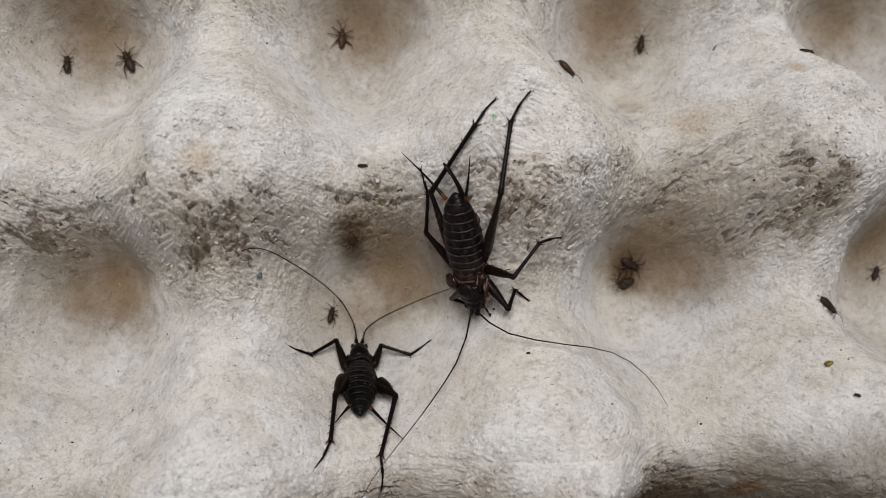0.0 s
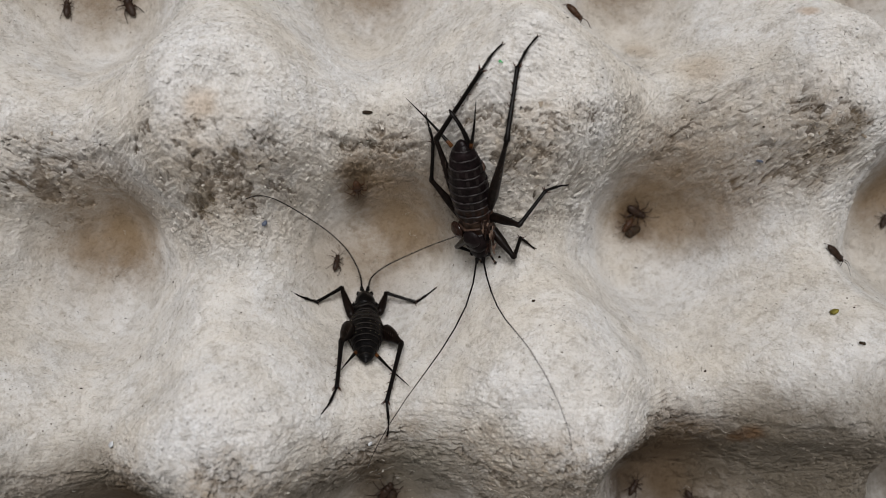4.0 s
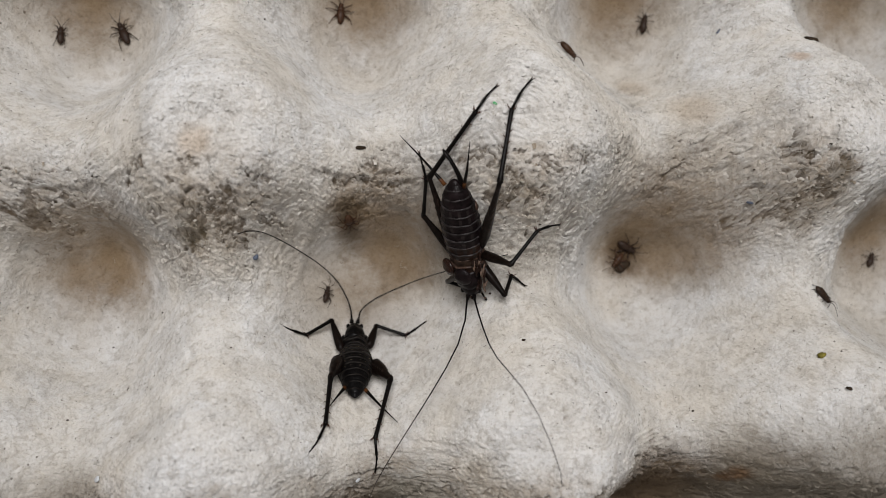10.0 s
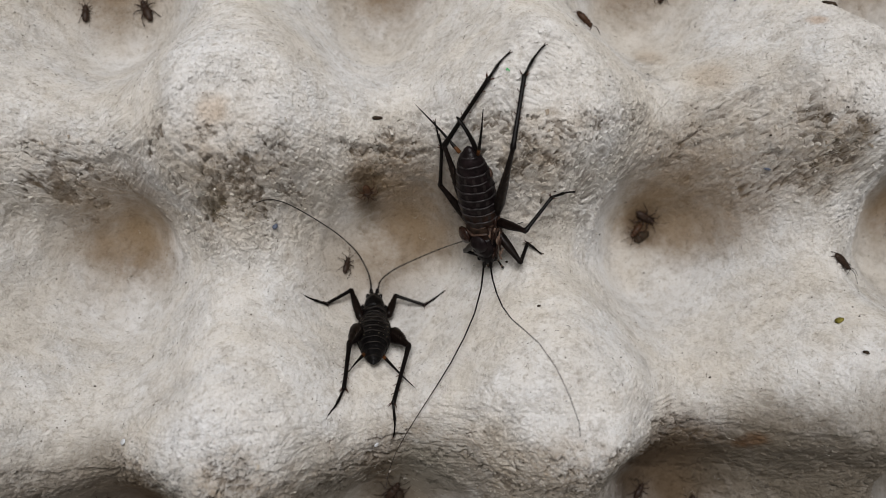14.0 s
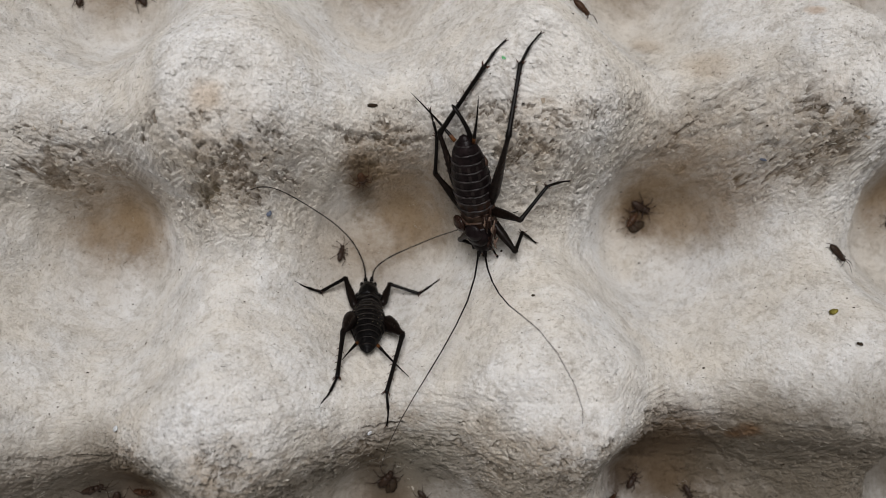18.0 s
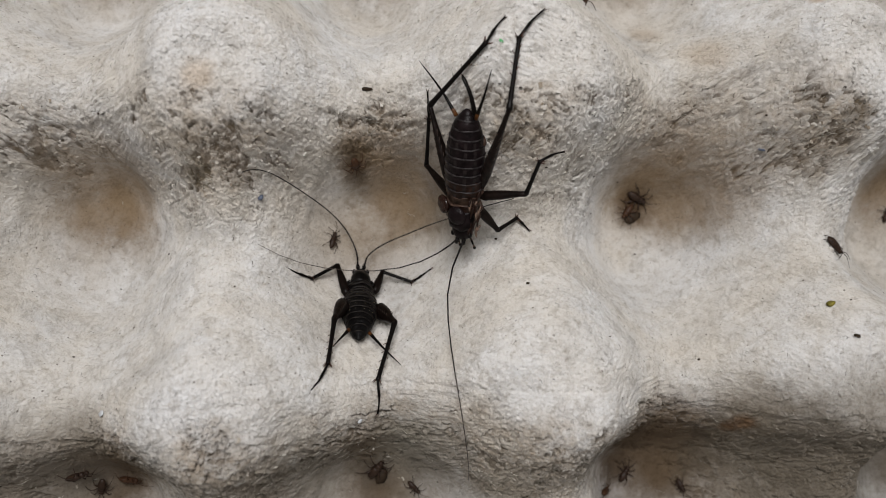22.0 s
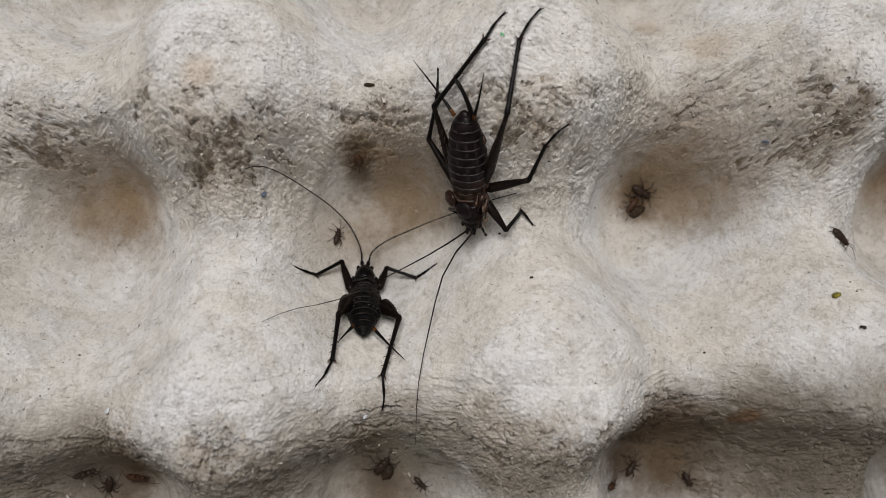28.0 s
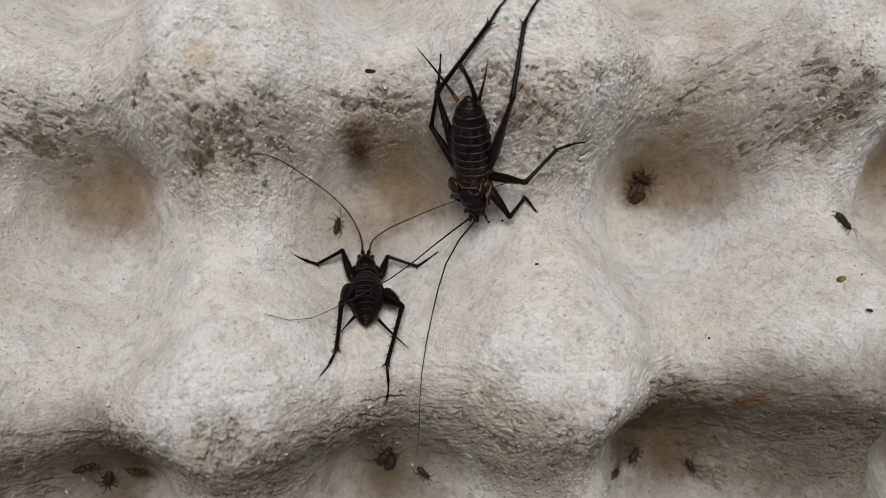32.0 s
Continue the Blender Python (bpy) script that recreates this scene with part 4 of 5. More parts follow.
def leg_piece(kind, length, thing, rng):
    """One rigid piece of a leg, along x from its upper joint."""
    bm = bmesh.new()
    if kind == "hind_femur":
        q = 0.72 if length > 8 else 1.0
        body_loft(bm, [(x, w * q, t * q, z) for x, w, t, z in [(0, 0.45, 0.5, 0), (length * 0.08, 0.8, 1.0, 0), (length * 0.25, 1.2, 1.55, 0.05), (length * 0.5, 1.0, 1.3, 0.08), (length * 0.75, 0.62, 0.78, 0.05), (length * 0.92, 0.48, 0.58, 0), (length, 0.5, 0.55, 0), (length + 0.35, 0.2, 0.25, 0)]], 14)
        # herringbone streaks along the thigh
        for k in range(7):
            x, a = length * (0.14 + 0.085 * k), 0.9 * (-1) ** k
            w = float(np.interp(x / length, [0.08, 0.25, 0.5, 0.75], [0.8, 1.2, 1.0, 0.62])) * q
            for side in (1, -1):
                limb(bm, [(x, 0.25 * w * side, w * 1.22), (x + 0.09 * length, 0.72 * w * side, w * 0.9)], [0.05, 0.07], 5, 1)
        return part(kind, bm, [m_thigh, m_streak], thing, "thick dark brown jumping thigh")
    if kind == "femur":
        body_loft(bm, [(0, 0.45, 0.5, 0), (length * 0.12, 0.76, 0.8, 0), (length * 0.5, 0.7, 0.72, 0), (length * 0.88, 0.42, 0.42, 0), (length, 0.45, 0.45, 0), (length + 0.3, 0.18, 0.18, 0)], 12)
        return part(kind, bm, m_thigh, thing)
    if kind in ("tibia", "hind_tibia"):
        r = 0.40 if kind == "hind_tibia" else 0.35
        body_loft(bm, [(-0.15, r * 0.8, r * 0.8, 0), (0.1, r * 1.25, r * 1.25, 0), (length * 0.12, r * 0.95, r * 0.95, 0), (length * 0.6, r * 0.8, r * 0.85, 0), (length * 0.94, r * 0.85, r * 0.9, 0), (length, r * 1.05, r * 1.05, 0), (length + 0.12, r * 0.6, r * 0.6, 0)], 10)
        if kind == "hind_tibia":
            for k in range(7):
                x, s = length * (0.38 + 0.075 * k), 1 if k % 2 else -1
                limb(bm, [(x, 0.2 * s, 0.12), (x + 0.28, 0.48 * s, 0.3), (x + 0.6, 0.66 * s, 0.42)], [0.09, 0.07, 0.02], 5, 1)
        for s, z, g in ((1, 0.25, 1.0), (-1, 0.25, 1.1), (1, -0.2, 0.8), (-1, -0.2, 0.8)):
            g *= 1.0 if kind == "hind_tibia" else 0.45
            x = length - 0.1
            limb(bm, [(x, 0.2 * s, z * 0.6), (x + 0.35 * g, 0.5 * s, z * 1.2), (x + 0.75 * g, 0.72 * s, z * 1.6)], [0.1, 0.08, 0.02], 5, 1)
        return part(kind, bm, [m_leg, m_spine], thing)
    body_loft(bm, [(-0.05, 0.2, 0.2, 0), (length * 0.3, 0.21, 0.22, 0), (length * 0.48, 0.25, 0.26, 0), (length * 0.52, 0.15, 0.15, 0), (length * 0.62, 0.18, 0.18, 0), (length * 0.66, 0.13, 0.13, 0), (length * 0.9, 0.14, 0.14, 0.04), (length, 0.17, 0.15, 0.04)], 8)
    for s in (1, -1):
        limb(bm, [(length - 0.05, 0.05 * s, 0), (length + 0.3, 0.2 * s, 0.0), (length + 0.45, 0.26 * s, -0.2)], [0.08, 0.06, 0.02], 5, 1)
    if length > 4.5:
        # the long hind foot hooks over at its tip
        for v in bm.verts:
            v.co.y -= 0.10 * length * max(0.0, v.co.x / length - 0.45) ** 2 * 3
    return part("tarsus", bm, [m_leg, m_spine], thing)


# ---- the still cricket: head downhill, on the slope of a cup ----
MALE_TAIL, MALE_HEAD = (-3.7, -15.9, 21.7), (-3.0, -4.5, 7.3)
male_m = body_frame(MALE_TAIL, MALE_HEAD, (0.05, 0.75, 1.0))
male = new("cricket")
male.matrix_world = male_m
tagged(male, "matt black wingless cricket clinging to the slope of a tray cup", "cricket", "crickets on the tray")
MALE_LONG = (Vector(MALE_HEAD) - Vector(MALE_TAIL)).length
cricket_body(male, m_coal, m_rim_dark, MALE_LONG, 2.95, True)
MALE_INV = male_m.inverted()


def local_mm(p, inv=MALE_INV):
    return (inv @ (Vector(p) * 0.001)) * 1000


def still_leg(thing, inv, hind, joints):
    """Femur, tibia and tarsus of a leg that never moves."""
    j = [local_mm(p, inv) for p in joints]
    rng = random.Random(3)
    for kind, a, b in zip(("hind_femur", "hind_tibia", "tarsus") if hind else ("femur", "tibia", "tarsus"), j, j[1:]):
        ob = leg_piece(kind, (b - a).length, thing, rng)
        ob.matrix_basis = along(a, b)


still_leg(male, MALE_INV, False, [(-5.5, -9.0, 13.7), (-7.0, -3.7, 10.0), (-11.3, -6.0, 13.5), (-15.0, -4.5, 17.9)])
still_leg(male, MALE_INV, False, [(-0.8, -8.7, 10.0), (0.8, -5.0, 7.2), (6.0, -7.0, 7.6), (9.4, -4.8, 9.1)])
still_leg(male, MALE_INV, True, [(-5.9, -10.4, 16.7), (-7.4, -12.7, 23.7), (-8.4, -19.4, 29.5), (-10.4, -23.0, 34.3)])
still_leg(male, MALE_INV, True, [(-0.6, -11.4, 14.2), (2.2, -13.7, 20.4), (-0.92, -22.4, 26.15), (-0.62, -27.7, 24.4)])
cercus(male, [local_mm(p) for p in ((-5.2, -14.6, 21.2), (-6.5, -15.8, 23.9), (-7.7, -17.0, 26.3))])
cercus(male, [local_mm(p) for p in ((-2.2, -15.0, 19.4), (0.2, -17.7, 21.9), (2.7, -20.2, 25.7))])
for pts in (((-3.5, -3.6, 7.4), (-3.6, -1.9, 6.7), (-4.2, 0.2, 6.4), (-5.8, 3.2, 6.8), (-8.5, 5.9, 10.3), (-12.0, 8.0, 18.2), (-15.3, 9.5, 26.1), (-17.3, 10.0, 30.1), (-18.8, 9.9, 31.9), (-20.2, 9.5, 32.4)), ((-2.4, -4.1, 7.3), (-1.6, -2.0, 6.4), (1.1, -0.1, 6.0), (5.2, 1.6, 5.8), (9.3, 3.0, 8.1), (13.2, 3.8, 15.0), (16.7, 4.5, 21.7), (21.2, 5.2, 27.5))):
    bm = bmesh.new()
    q = spline([local_mm(p) for p in pts], 60)
    limb(bm, q, [0.175 - 0.105 * (k / 59) ** 0.6 for k in range(60)], 6)
    part("antenna", bm, m_leg, male, "long thin curved black antenna")

# ---- the moving cricket: head down on the side of a post ----
UP = (-0.5, -0.4, 1.0)
LONG = 21.5
FEMALE_KEYS = [
    (0, (11.9, 15.5, 37.1), (15.8, -0.8, 23.7)),
    (21, (11.9, 15.5, 37.1), (15.8, -0.8, 23.7)),
    (21.3, (13.1, 17.6, 42.1), (14.5, 0.4, 29.2)),
    (21.7, (11.8, 18.2, 40.7), (11.6, 0.5, 28.6)),
    (22, (12.7, 16.4, 39.8), (12.8, -1.0, 27.2)),
    (22.4, (13.4, 16.4, 41.0), (13.0, -0.2, 27.4)),
    (23, (12.8, 16.4, 40.1), (13.1, -0.3, 26.6)),
    (24, (12.2, 15.9, 38.4), (13.9, 0.1, 23.9)),
    (25.5, (12.2, 15.9, 38.4), (13.9, 0.1, 23.9)),
    (28, (12.2, 15.8, 38.0), (14.4, 0.0, 23.5)),
    (32, (12.2, 15.8, 38.0), (14.4, 0.0, 23.5)),
]
female = new("cricket")
tagged(female, "dark brown short-winged cricket with a long egg-laying blade", "cricket", "crickets on the tray")
cricket_body(female, m_shell, m_rim, LONG, 3.0, False)


def female_pose(t):
    ts = [k[0] for k in FEMALE_KEYS]
    mix = [[float(np.interp(t, ts, [k[n][i] for k in FEMALE_KEYS])) for i in range(3)] for n in (1, 2)]
    return body_frame(mix[0], mix[1], UP)


START_INV = female_pose(0).inverted()
female.matrix_world = female_pose(0)
for y, z, tilt, x in ((-2.85, 0.9, 42, 4.5), (-0.2, 2.35, 8, 5.2)):
    bm = bmesh.new()
    ball(bm, (0, 0, 0), (1.5, 1.5, 0.55), 0, 3)
    for v in bm.verts:
        v.co.z += 0.18 * (1 - (v.co.x ** 2 + v.co.y ** 2) / 2.4) + 0.05 * math.sin(v.co.x * 6)
    bmesh.ops.transform(bm, matrix=Matrix.Translation((x, y, z)) @ Euler((radians(tilt), 0, 0)).to_matrix().to_4x4(), verts=bm.verts)
    part("wing_lobe", bm, m_lobe if y < -1 else m_shell, female, "small round chestnut wing lobe")
bm = bmesh.new()
ov = spline([local_mm(p, START_INV) for p in ((13.3, 14.9, 37.0), (11.7, 17.6, 39.2), (10.1, 20.0, 39.7))], 10)
limb(bm, ov, [0.42, 0.5, 0.5, 0.46, 0.42, 0.4, 0.38, 0.4, 0.42, 0.15], 8, 0, 0.7)
part("ovipositor", bm, m_leg, female, "stout black egg-laying blade")
cercus(female, [local_mm(p, START_INV) for p in ((10.9, 15.6, 34.2), (8.0, 19.4, 33.8), (4.7, 24.2, 30.4))])
cercus(female, [local_mm(p, START_INV) for p in ((13.3, 14.7, 37.1), (13.5, 17.3, 40.4), (13.7, 20.5, 42.6))])
# crumpled side plates and pale membranes between abdomen, hips and pronotum
rng = random.Random(23)
for k in range(20):
    x, y = rng.uniform(1.6, 8.3), rng.uniform(1.6, 2.9)
    bm = bmesh.new()
    a, b = rng.uniform(-0.6, 1.2), rng.uniform(0.6, 1.3)
    z = 1.9 - 0.55 * y + rng.uniform(0.1, 0.9) - 0.09 * max(0, x - 5)
    limb(bm, spline([(x - b, y + 0.25 * a, z - 0.2), (x, y - 0.1, z + 0.25), (x + b, y - 0.25 * a, z)], 6), [0.1, 0.28, 0.34, 0.3, 0.22, 0.08], 8, 0, 0.6)
    part("side_plate", bm, m_pale if k % 3 == 0 else m_brown, female, "pale rusty side membrane" if k % 3 == 0 else "")
for k in range(5):
    bm = bmesh.new()
    a = -7 + 2.7 * k
    limb(bm, [(a, 2.45, -0.9), (a + 0.9, 2.72, -0.5), (a + 2.0, 2.5, -0.9)], [0.2, 0.55, 0.2], 8, 0, 0.6)
    part("side_fold", bm, m_side, female, "brown wrinkled side membrane")

LEG_KEYS = {}


def step(leg, t, knee, ankle, foot):
    LEG_KEYS.setdefault(leg, []).append((t, knee, ankle, foot))


HIPS = {"hind_right": (3.4, -1.9, -0.9), "hind_left": (2.2, 2.2, -0.8), "middle_right": (4.6, -1.7, -1.2), "middle_left": (2.9, 2.3, -0.8), "front_right": (7.0, -1.3, -1.2), "front_left": (5.0, 2.0, -0.9)}
step("hind_right", 0, (8.6, 16.9, 33.6), (14.6, 24.5, 43.7), (17.4, 28.3, 44.0))
step("hind_right", 21, (8.6, 16.9, 33.6), (14.6, 24.5, 43.7), (17.4, 28.3, 44.0))
step("hind_right", 21.4, (8.1, 17.8, 34.2), (14.8, 24.9, 43.8), (17.3, 28.6, 43.7))
step("hind_right", 32, (8.1, 17.8, 34.2), (14.8, 24.9, 43.8), (17.3, 28.6, 43.7))
step("hind_left", 0, (17.4, 14.1, 44.0), (19.5, 24.4, 45.1), (22.3, 29.0, 44.8))
step("hind_left", 32, (17.4, 14.1, 44.0), (19.5, 24.4, 45.1), (22.3, 29.0, 44.8))
step("middle_right", 0, (8.7, 12.6, 21.5), (8.6, 17.5, 29.3), (7.6, 21.4, 30.5))
step("middle_right", 21.1, (8.7, 12.6, 21.5), (8.6, 17.5, 29.3), (7.6, 21.4, 30.5))
step("middle_right", 22, (7.1, 13.2, 20.6), (8.1, 18.5, 30.0), (7.9, 21.4, 30.8))
step("middle_right", 22.6, (7.1, 13.2, 20.6), (8.1, 18.5, 30.0), (7.9, 21.4, 30.8))
step("middle_right", 23, (7.9, 14.4, 25.1), (9.0, 19.6, 32.1), (9.1, 22.9, 32.0))
step("middle_right", 32, (8.3, 14.0, 24.5), (8.7, 19.5, 31.6), (9.2, 23.2, 32.1))
step("middle_left", 0, (20.1, 3.1, 35.3), (24.5, 8.1, 35.2), (28.7, 9.4, 32.9))
step("middle_left", 21, (20.1, 3.1, 35.3), (24.5, 8.1, 35.2), (28.7, 9.4, 32.9))
step("middle_left", 21.3, (22.8, 7.9, 35.7), (25.0, 11.6, 39.5), (28.7, 14.1, 40.2))
step("middle_left", 21.7, (19.9, 8.4, 34.3), (22.4, 9.5, 36.7), (25.6, 10.5, 38.0))
step("middle_left", 22, (21.6, 4.9, 35.9), (22.8, 8.9, 41.0), (26.9, 11.0, 38.9))
step("middle_left", 22.4, (19.7, 4.1, 28.9), (22.6, 4.0, 29.2), (24.4, 4.6, 29.2))
step("middle_left", 23, (20.6, 6.1, 37.1), (23.2, 11.2, 40.5), (25.5, 13.3, 44.5))
step("middle_left", 24, (21.5, 6.2, 34.4), (24.0, 11.4, 38.3), (26.5, 13.7, 41.4))
step("middle_left", 29, (22.2, 6.4, 33.3), (24.1, 11.0, 38.5), (26.5, 13.5, 42.0))
step("middle_left", 30.5, (22.2, 6.4, 33.3), (24.1, 11.0, 38.5), (26.5, 13.5, 42.0))
step("middle_left", 31, (20.5, 3.8, 34.8), (25.2, 8.3, 36.0), (29.8, 9.8, 34.9))
step("middle_left", 32, (20.5, 3.8, 34.8), (25.2, 8.3, 36.0), (29.8, 9.8, 34.9))
step("front_left", 0, (20.4, -1.2, 27.5), (22.1, 2.0, 25.4), (24.4, 0.3, 24.3))
step("front_left", 21, (20.4, -1.2, 27.5), (22.1, 2.0, 25.4), (24.4, 0.3, 24.3))
step("front_left", 21.7, (19.4, -0.4, 26.1), (22.0, 2.3, 25.5), (24.2, 0.3, 24.3))
step("front_left", 32, (19.4, -0.4, 26.1), (22.0, 2.3, 25.5), (24.2, 0.3, 24.3))
step("front_right", 0, (12.9, 1.9, 15.9), (15.8, 0.6, 17.5), (16.3, -0.5, 17.3))
step("front_right", 21, (12.9, 1.9, 15.9), (15.8, 0.6, 17.5), (16.3, -0.5, 17.3))
step("front_right", 21.7, (11.5, 4.3, 14.2), (13.7, 3.3, 14.5), (14.6, 1.8, 14.6))
step("front_right", 32, (11.5, 4.3, 14.2), (13.7, 3.3, 14.5), (14.6, 1.8, 14.6))
LEG_PARTS = {}
for leg, hip in HIPS.items():
    hind = leg.startswith("hind")
    m = female_pose(0)
    _, knee, ankle, foot = LEG_KEYS[leg][0]
    j = [(m @ (Vector(hip) * 0.001)) * 1000, Vector(knee), Vector(ankle), Vector(foot)]
    LEG_PARTS[leg] = [(leg_piece(kind, (b - a).length, female, random), (b - a).length) for kind, a, b in zip(("hind_femur", "hind_tibia", "tarsus") if hind else ("femur", "tibia", "tarsus"), j, j[1:])]

# antennae: chains of rigid joints that sweep over the tray
FEEL_KEYS = {"left": [], "right": []}


def feel(side, t, turn, rise):
    FEEL_KEYS[side].append((t, turn, rise))


feel("right", 0, (-104, -132, -138, -132, -104), (-13, 37, 55, -9, -81))
feel("right", 2, (-107, -125, -135, -129, -129), (7, 5, 4, 4, 3))
feel("right", 4, (-106, -126, -133, -122, -108), (26, 27, 13, -30, -63))
feel("right", 9, (-103, -127, -126, -119, -102), (33, 19, -3, -35, -60))
feel("right", 12, (-103, -121, -125, -122, -101), (22, 12, -7, -30, -39))
feel("right", 16, (-102, -119, -127, -121, -102), (24, 13, -8, -31, -39))
feel("right", 19, (-106, -123, -123, -116, -105), (27, 16, -8, -36, -54))
feel("right", 21, (-103, -120, -124, -122, -151), (17, 12, 1, -8, -11))
feel("right", 21.3, (-139, -142, -145, -124, -82), (-52, -22, 20, 45, 46))
feel("right", 21.7, (-141, -145, -151, -130, -156), (-55, -22, 36, 52, 56))
feel("right", 22, (-139, -159, -180, -191, -209), (-78, -48, -2, 30, 42))
feel("right", 22.4, (-177, -186, -185, -175, -170), (-84, -48, 6, 30, 38))
feel("right", 23, (-213, -218, -198, -176, -164), (-49, -14, 23, 35, 37))
feel("right", 23.5, (-190, -169, -178, -179, -189), (-82, -47, 10, 63, 9))
feel("right", 24, (-192, -171, -167, -174, -180), (-88, -74, -5, 52, 22))
feel("right", 25, (-137, -155, -158, -157, -177), (-57, -20, 27, 52, 57))
feel("right", 28, (-149, -155, -155, -174, -155), (-46, -13, 27, 49, 58))
feel("right", 29.5, (-146, -151, -158, -165, -175), (-48, -14, 29, 50, 54))
feel("right", 31, (-153, -148, -151, -159, -189), (-49, -12, 32, 51, 47))
feel("right", 32, (-146, -143, -157, -155, -199), (-44, -7, 34, 50, 40))
feel("left", 0, (-60, -15, -8, -34, -52), (59, 28, -24, -32, -33))
feel("left", 1, (-80, -52, -16, -43, -56), (68, 54, 10, -26, -40))
feel("left", 2, (-80, -60, -27, -54, -62), (59, 54, 32, -9, -43))
feel("left", 3, (-94, -79, -49, -54, -67), (58, 64, 53, 7, -35))
feel("left", 4, (-93, -86, -65, -69, -72), (50, 61, 66, 16, -49))
feel("left", 7, (-99, -85, -59, -69, -75), (50, 65, 67, 14, -49))
feel("left", 9, (-86, -86, -65, -71, -70), (52, 61, 66, 16, -52))
feel("left", 12, (-97, -89, -51, -71, -68), (54, 60, 68, 17, -56))
feel("left", 16, (-95, -77, -48, -68, -70), (56, 64, 68, 15, -61))
feel("left", 18, (-95, -77, -47, -64, -73), (56, 64, 66, 13, -55))
feel("left", 19, (-81, -62, -77, -61, -77), (26, 66, 84, 61, -14))
feel("left", 20, (-99, -88, -67, -69, -99), (57, 55, 38, 18, 3))
feel("left", 21, (-107, -90, -76, -78, -53), (49, 49, 37, 19, 11))
feel("left", 21.3, (-72, -38, -80, -84, -89), (33, 45, 24, 6, -4))
feel("left", 21.7, (-73, -84, -97, -59, -36), (5, 36, 37, 26, 20))
feel("left", 22, (-114, -91, -84, -81, -80), (-2, 30, 22, -29, -62))
feel("left", 22.4, (-133, -99, -100, -94, -40), (-31, 13, 19, -18, -29))
feel("left", 23, (-153, -113, -106, -104, -148), (-56, -5, 30, 24, 16))
feel("left", 23.5, (-140, -109, -107, -93, -93), (-36, 12, 24, -23, -71))
feel("left", 24, (-127, -111, -106, -94, -57), (-6, 15, 11, -21, -36))
feel("left", 25, (-134, -108, -106, -92, -84), (-30, 34, 50, -19, -77))
feel("left", 28, (-133, -107, -106, -91, -88), (-9, 21, 16, -33, -73))
feel("left", 29.5, (-139, -108, -103, -92, -88), (-17, 18, 22, -27, -67))
feel("left", 31, (-145, -105, -106, -93, -92), (-29, 19, 28, -21, -62))
feel("left", 32, (-133, -109, -105, -91, -95), (-3, 18, 12, -28, -48))
JOINTS, JOINT_MM = 10, 4.4
FEEL_PARTS = {}
for side in FEEL_KEYS:
    FEEL_PARTS[side] = []
    for k in range(JOINTS):
        bm = bmesh.new()
        r0, r1 = (0.17 - 0.125 * (q / JOINTS) ** 0.55 for q in (k, k + 1))
        body_loft(bm, [(-r0 * 0.6, r0 * 0.6, r0 * 0.6, 0), (0, r0, r0, 0), (JOINT_MM * 0.5, (r0 + r1) / 2, (r0 + r1) / 2, 0), (JOINT_MM, r1, r1, 0), (JOINT_MM + r1 * 0.6, r1 * 0.6, r1 * 0.6, 0)], 7)
        FEEL_PARTS[side].append(part("antenna_joint", bm, m_leg if k < 5 else m_tip, female))


def motions():
    """Keys of the moving cricket, its legs and its antennae."""
    times = sorted({k[0] for k in FEMALE_KEYS} | {k[0] for v in LEG_KEYS.values() for k in v})
    walk(female, [(t, female_pose(t)) for t in times])
    for leg, hip in HIPS.items():
        rows = [[], [], []]
        keys = LEG_KEYS[leg]
        ts = [k[0] for k in keys]
        for t in times:
            inv = female_pose(t).inverted()
            goal = [local_mm([float(np.interp(t, ts, [k[n][i] for k in keys])) for i in range(3)], inv) for n in (1, 2, 3)]
            a = Vector(hip)
            for n, (ob, length) in enumerate(LEG_PARTS[leg]):
                m = along(a, goal[n])
                rows[n].append((t, m))
                a = a + (goal[n] - a).normalized() * length
        for n in range(3):
            walk(LEG_PARTS[leg][n][0], rows[n])
    for side, keys in FEEL_KEYS.items():
        keys = keys + [(32.0, keys[-1][1], keys[-1][2])] * (keys[-1][0] < 32)
        ts = [k[0] for k in keys]
        allt = sorted(set(ts) | {k[0] for k in FEMALE_KEYS} | {0.5 * k for k in range(65)} | {round(21 + 0.1 * k, 1) for k in range(41)})
        rows = [[] for _ in range(JOINTS)]
        stations = np.linspace(0, JOINTS - 1, 5)
        for t in allt:
            m = female_pose(t)
            inv = m.inverted()
            turn = [float(np.interp(t, ts, [k[1][i] for k in keys])) for i in range(5)]
            rise = [float(np.interp(t, ts, [k[2][i] for k in keys])) for i in range(5)]
            p = (m @ Vector((0.0104, 0.00055 if side == "left" else -0.00055, 0.0009))) * 1000
            for k in range(JOINTS):
                ya, pi = radians(float(np.interp(k, stations, turn))), radians(float(np.interp(k, stations, rise)))
                q = p + JOINT_MM * Vector((math.cos(pi) * math.cos(ya), math.cos(pi) * math.sin(ya), math.sin(pi)))
                rows[k].append((t, inv @ along(p, q)))
                p = q
        for k in range(JOINTS):
            walk(FEEL_PARTS[side][k], rows[k])


# ---- young crickets and litter in the cups ----
m_nymph = plain("nymph_brown", (0.034, 0.019, 0.012), 0.5, 0.4, 2500.0, 0.3)
m_nymph_red = plain("nymph_rust", (0.06, 0.028, 0.014), 0.5, 0.4, 2500.0, 0.3)


